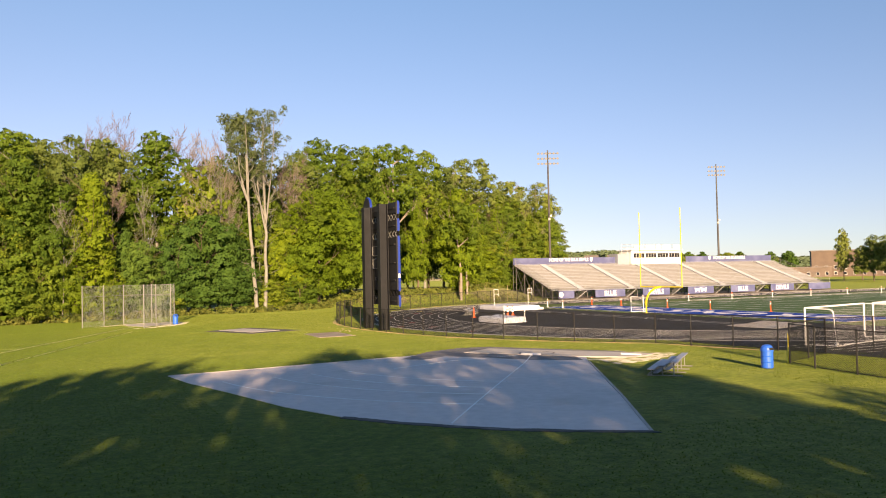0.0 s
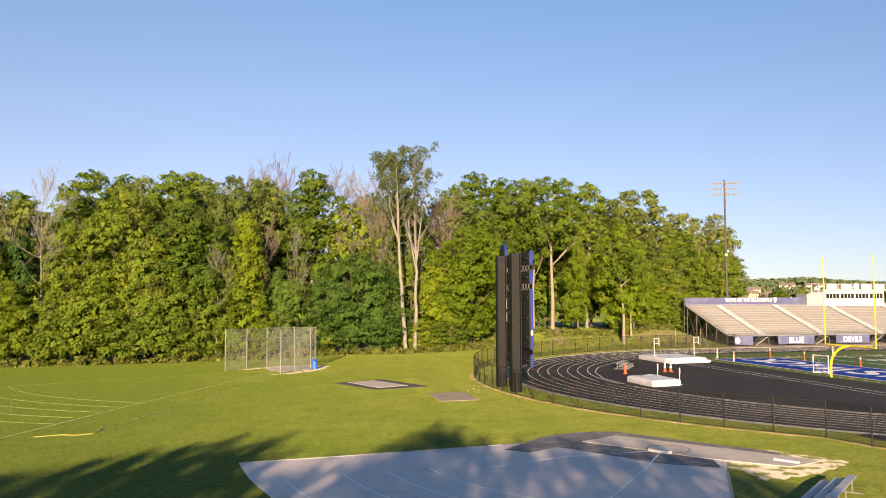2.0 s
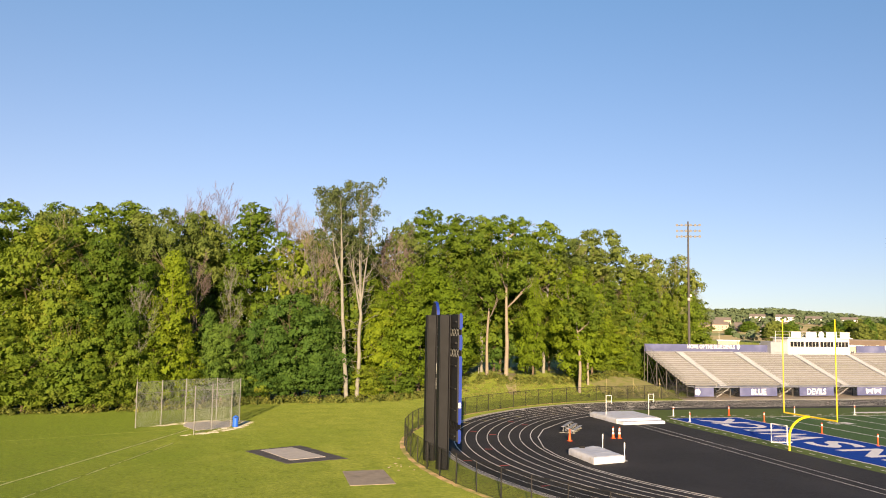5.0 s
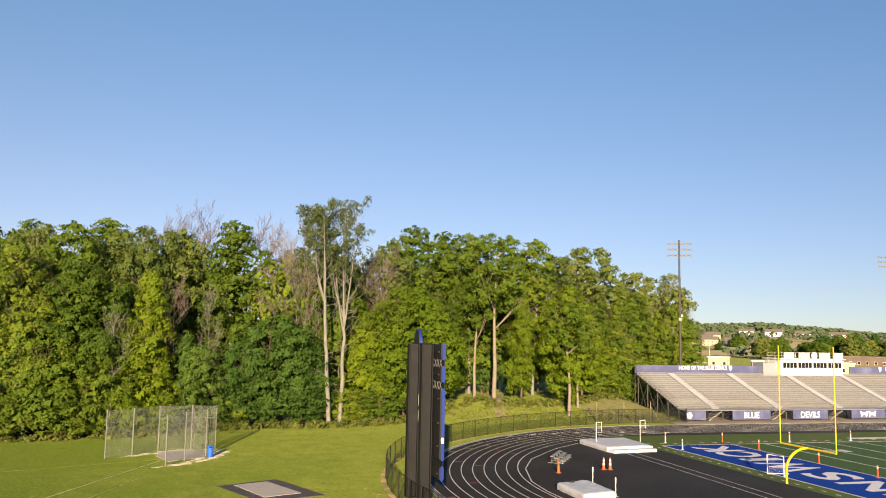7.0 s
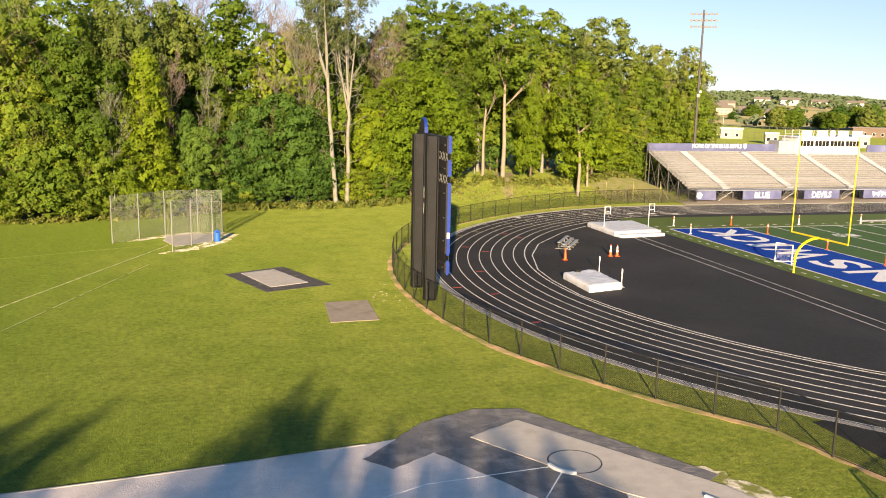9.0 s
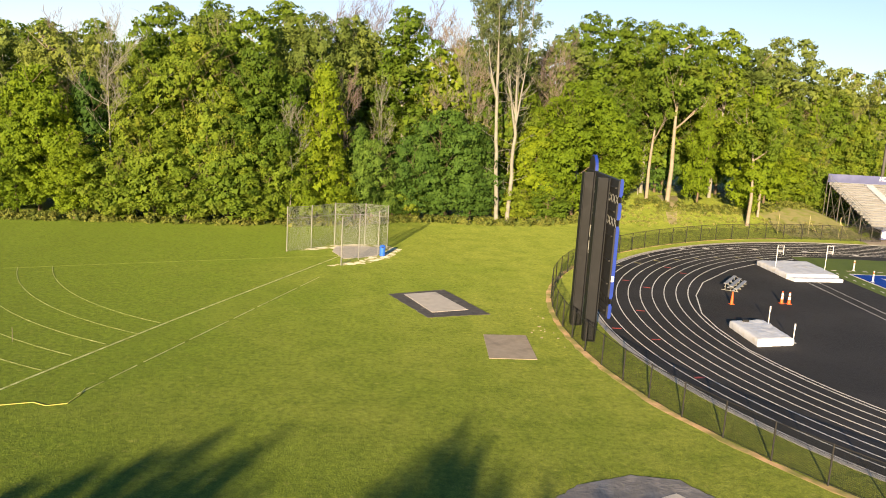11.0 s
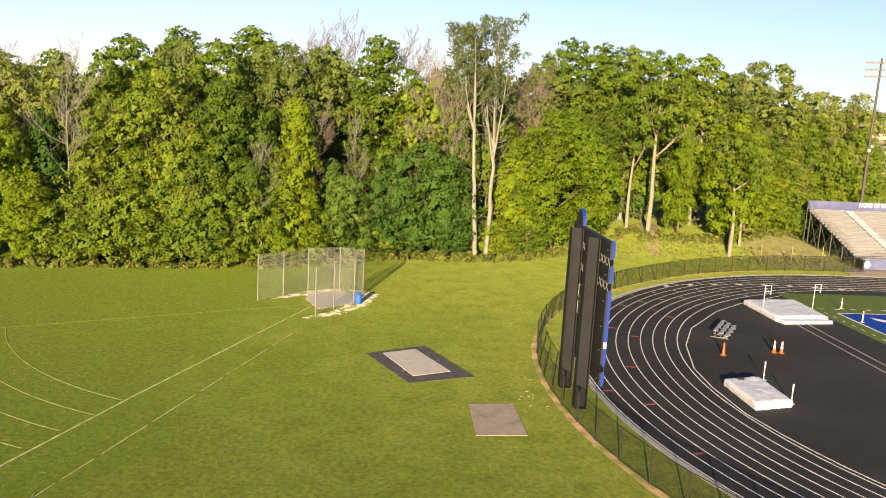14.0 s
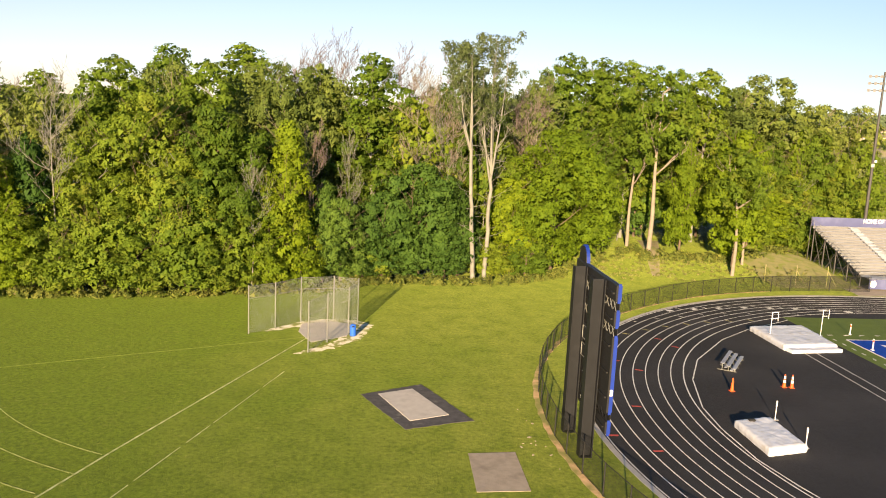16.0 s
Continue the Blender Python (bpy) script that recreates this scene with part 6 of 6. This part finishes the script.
for i, tree in enumerate(grove):
    plant(tree, belt[i::3])

# wooded hills on the horizon
V, F = [], []
K = 12
while len(F) < K * 7600:
    a, d = radians(rg.uniform(8, 84)), math.sqrt(rg.uniform(640 ** 2, 1900 ** 2))
    x, y = -50 + d * math.sin(a), -60 + d * math.cos(a)
    clear = math.sin(x * 0.021) * math.cos(y * 0.017)
    if d < 1150 and 29 < math.degrees(a) < 41 and (clear > -0.1 or rg.random() < 0.72):
        continue
    if d < 1000 and clear > 0.35:
        continue
    s = rg.uniform(6.0, 11.0) * (0.8 if d < 1000 else 1.0)
    n = rg.normal(size=(K, 3))
    n /= np.linalg.norm(n, axis=1)[:, None]
    n[:, 2] = np.abs(n[:, 2]) * 1.15
    c = np.array([x, y, relief(x, y) + s * 0.25]) + n * s * 0.6 * rg.uniform(0.7, 1.0, (K, 1))
    p = np.cross(n, rg.normal(size=(K, 3)))
    p /= np.linalg.norm(p, axis=1)[:, None]
    q = np.cross(n, p)
    w = s * rg.uniform(0.16, 0.32, (K, 1))
    quad = np.stack([c - p * w, c - q * w, c + p * w, c + q * w], 1)
    b = len(V)
    V.extend(map(tuple, quad.reshape(-1, 3)))
    F.extend((b + 4 * j, b + 4 * j + 1, b + 4 * j + 2, b + 4 * j + 3) for j in range(K))
tagged(new("far_woods", from_arrays("far_woods", V, F, FARWOOD)), "distant woods on low hills at the horizon", "woods", kind="stuff")
bm = bmesh.new()
prev = None
for a in np.arange(2, 90, 1.5):
    t = radians(a)
    row = []
    for d in (640, 700, 800, 900, 1000, 1150, 1300, 1500, 1700, 2000, 2600):
        x, y = -50 + d * math.sin(t), -60 + d * math.cos(t)
        row.append(bm.verts.new((x, y, -0.4 if d in (640, 2600) else relief(x, y) + 0.15)))
    if prev:
        for k in range(len(row) - 1):
            bm.faces.new((prev[k], prev[k + 1], row[k + 1], row[k])).smooth = True
    prev = row
bmesh.ops.recalc_face_normals(bm, faces=bm.faces)
tagged(part("hill", bm, FARFIELD), "low hill of fields and woods on the horizon", "hill", kind="structure")
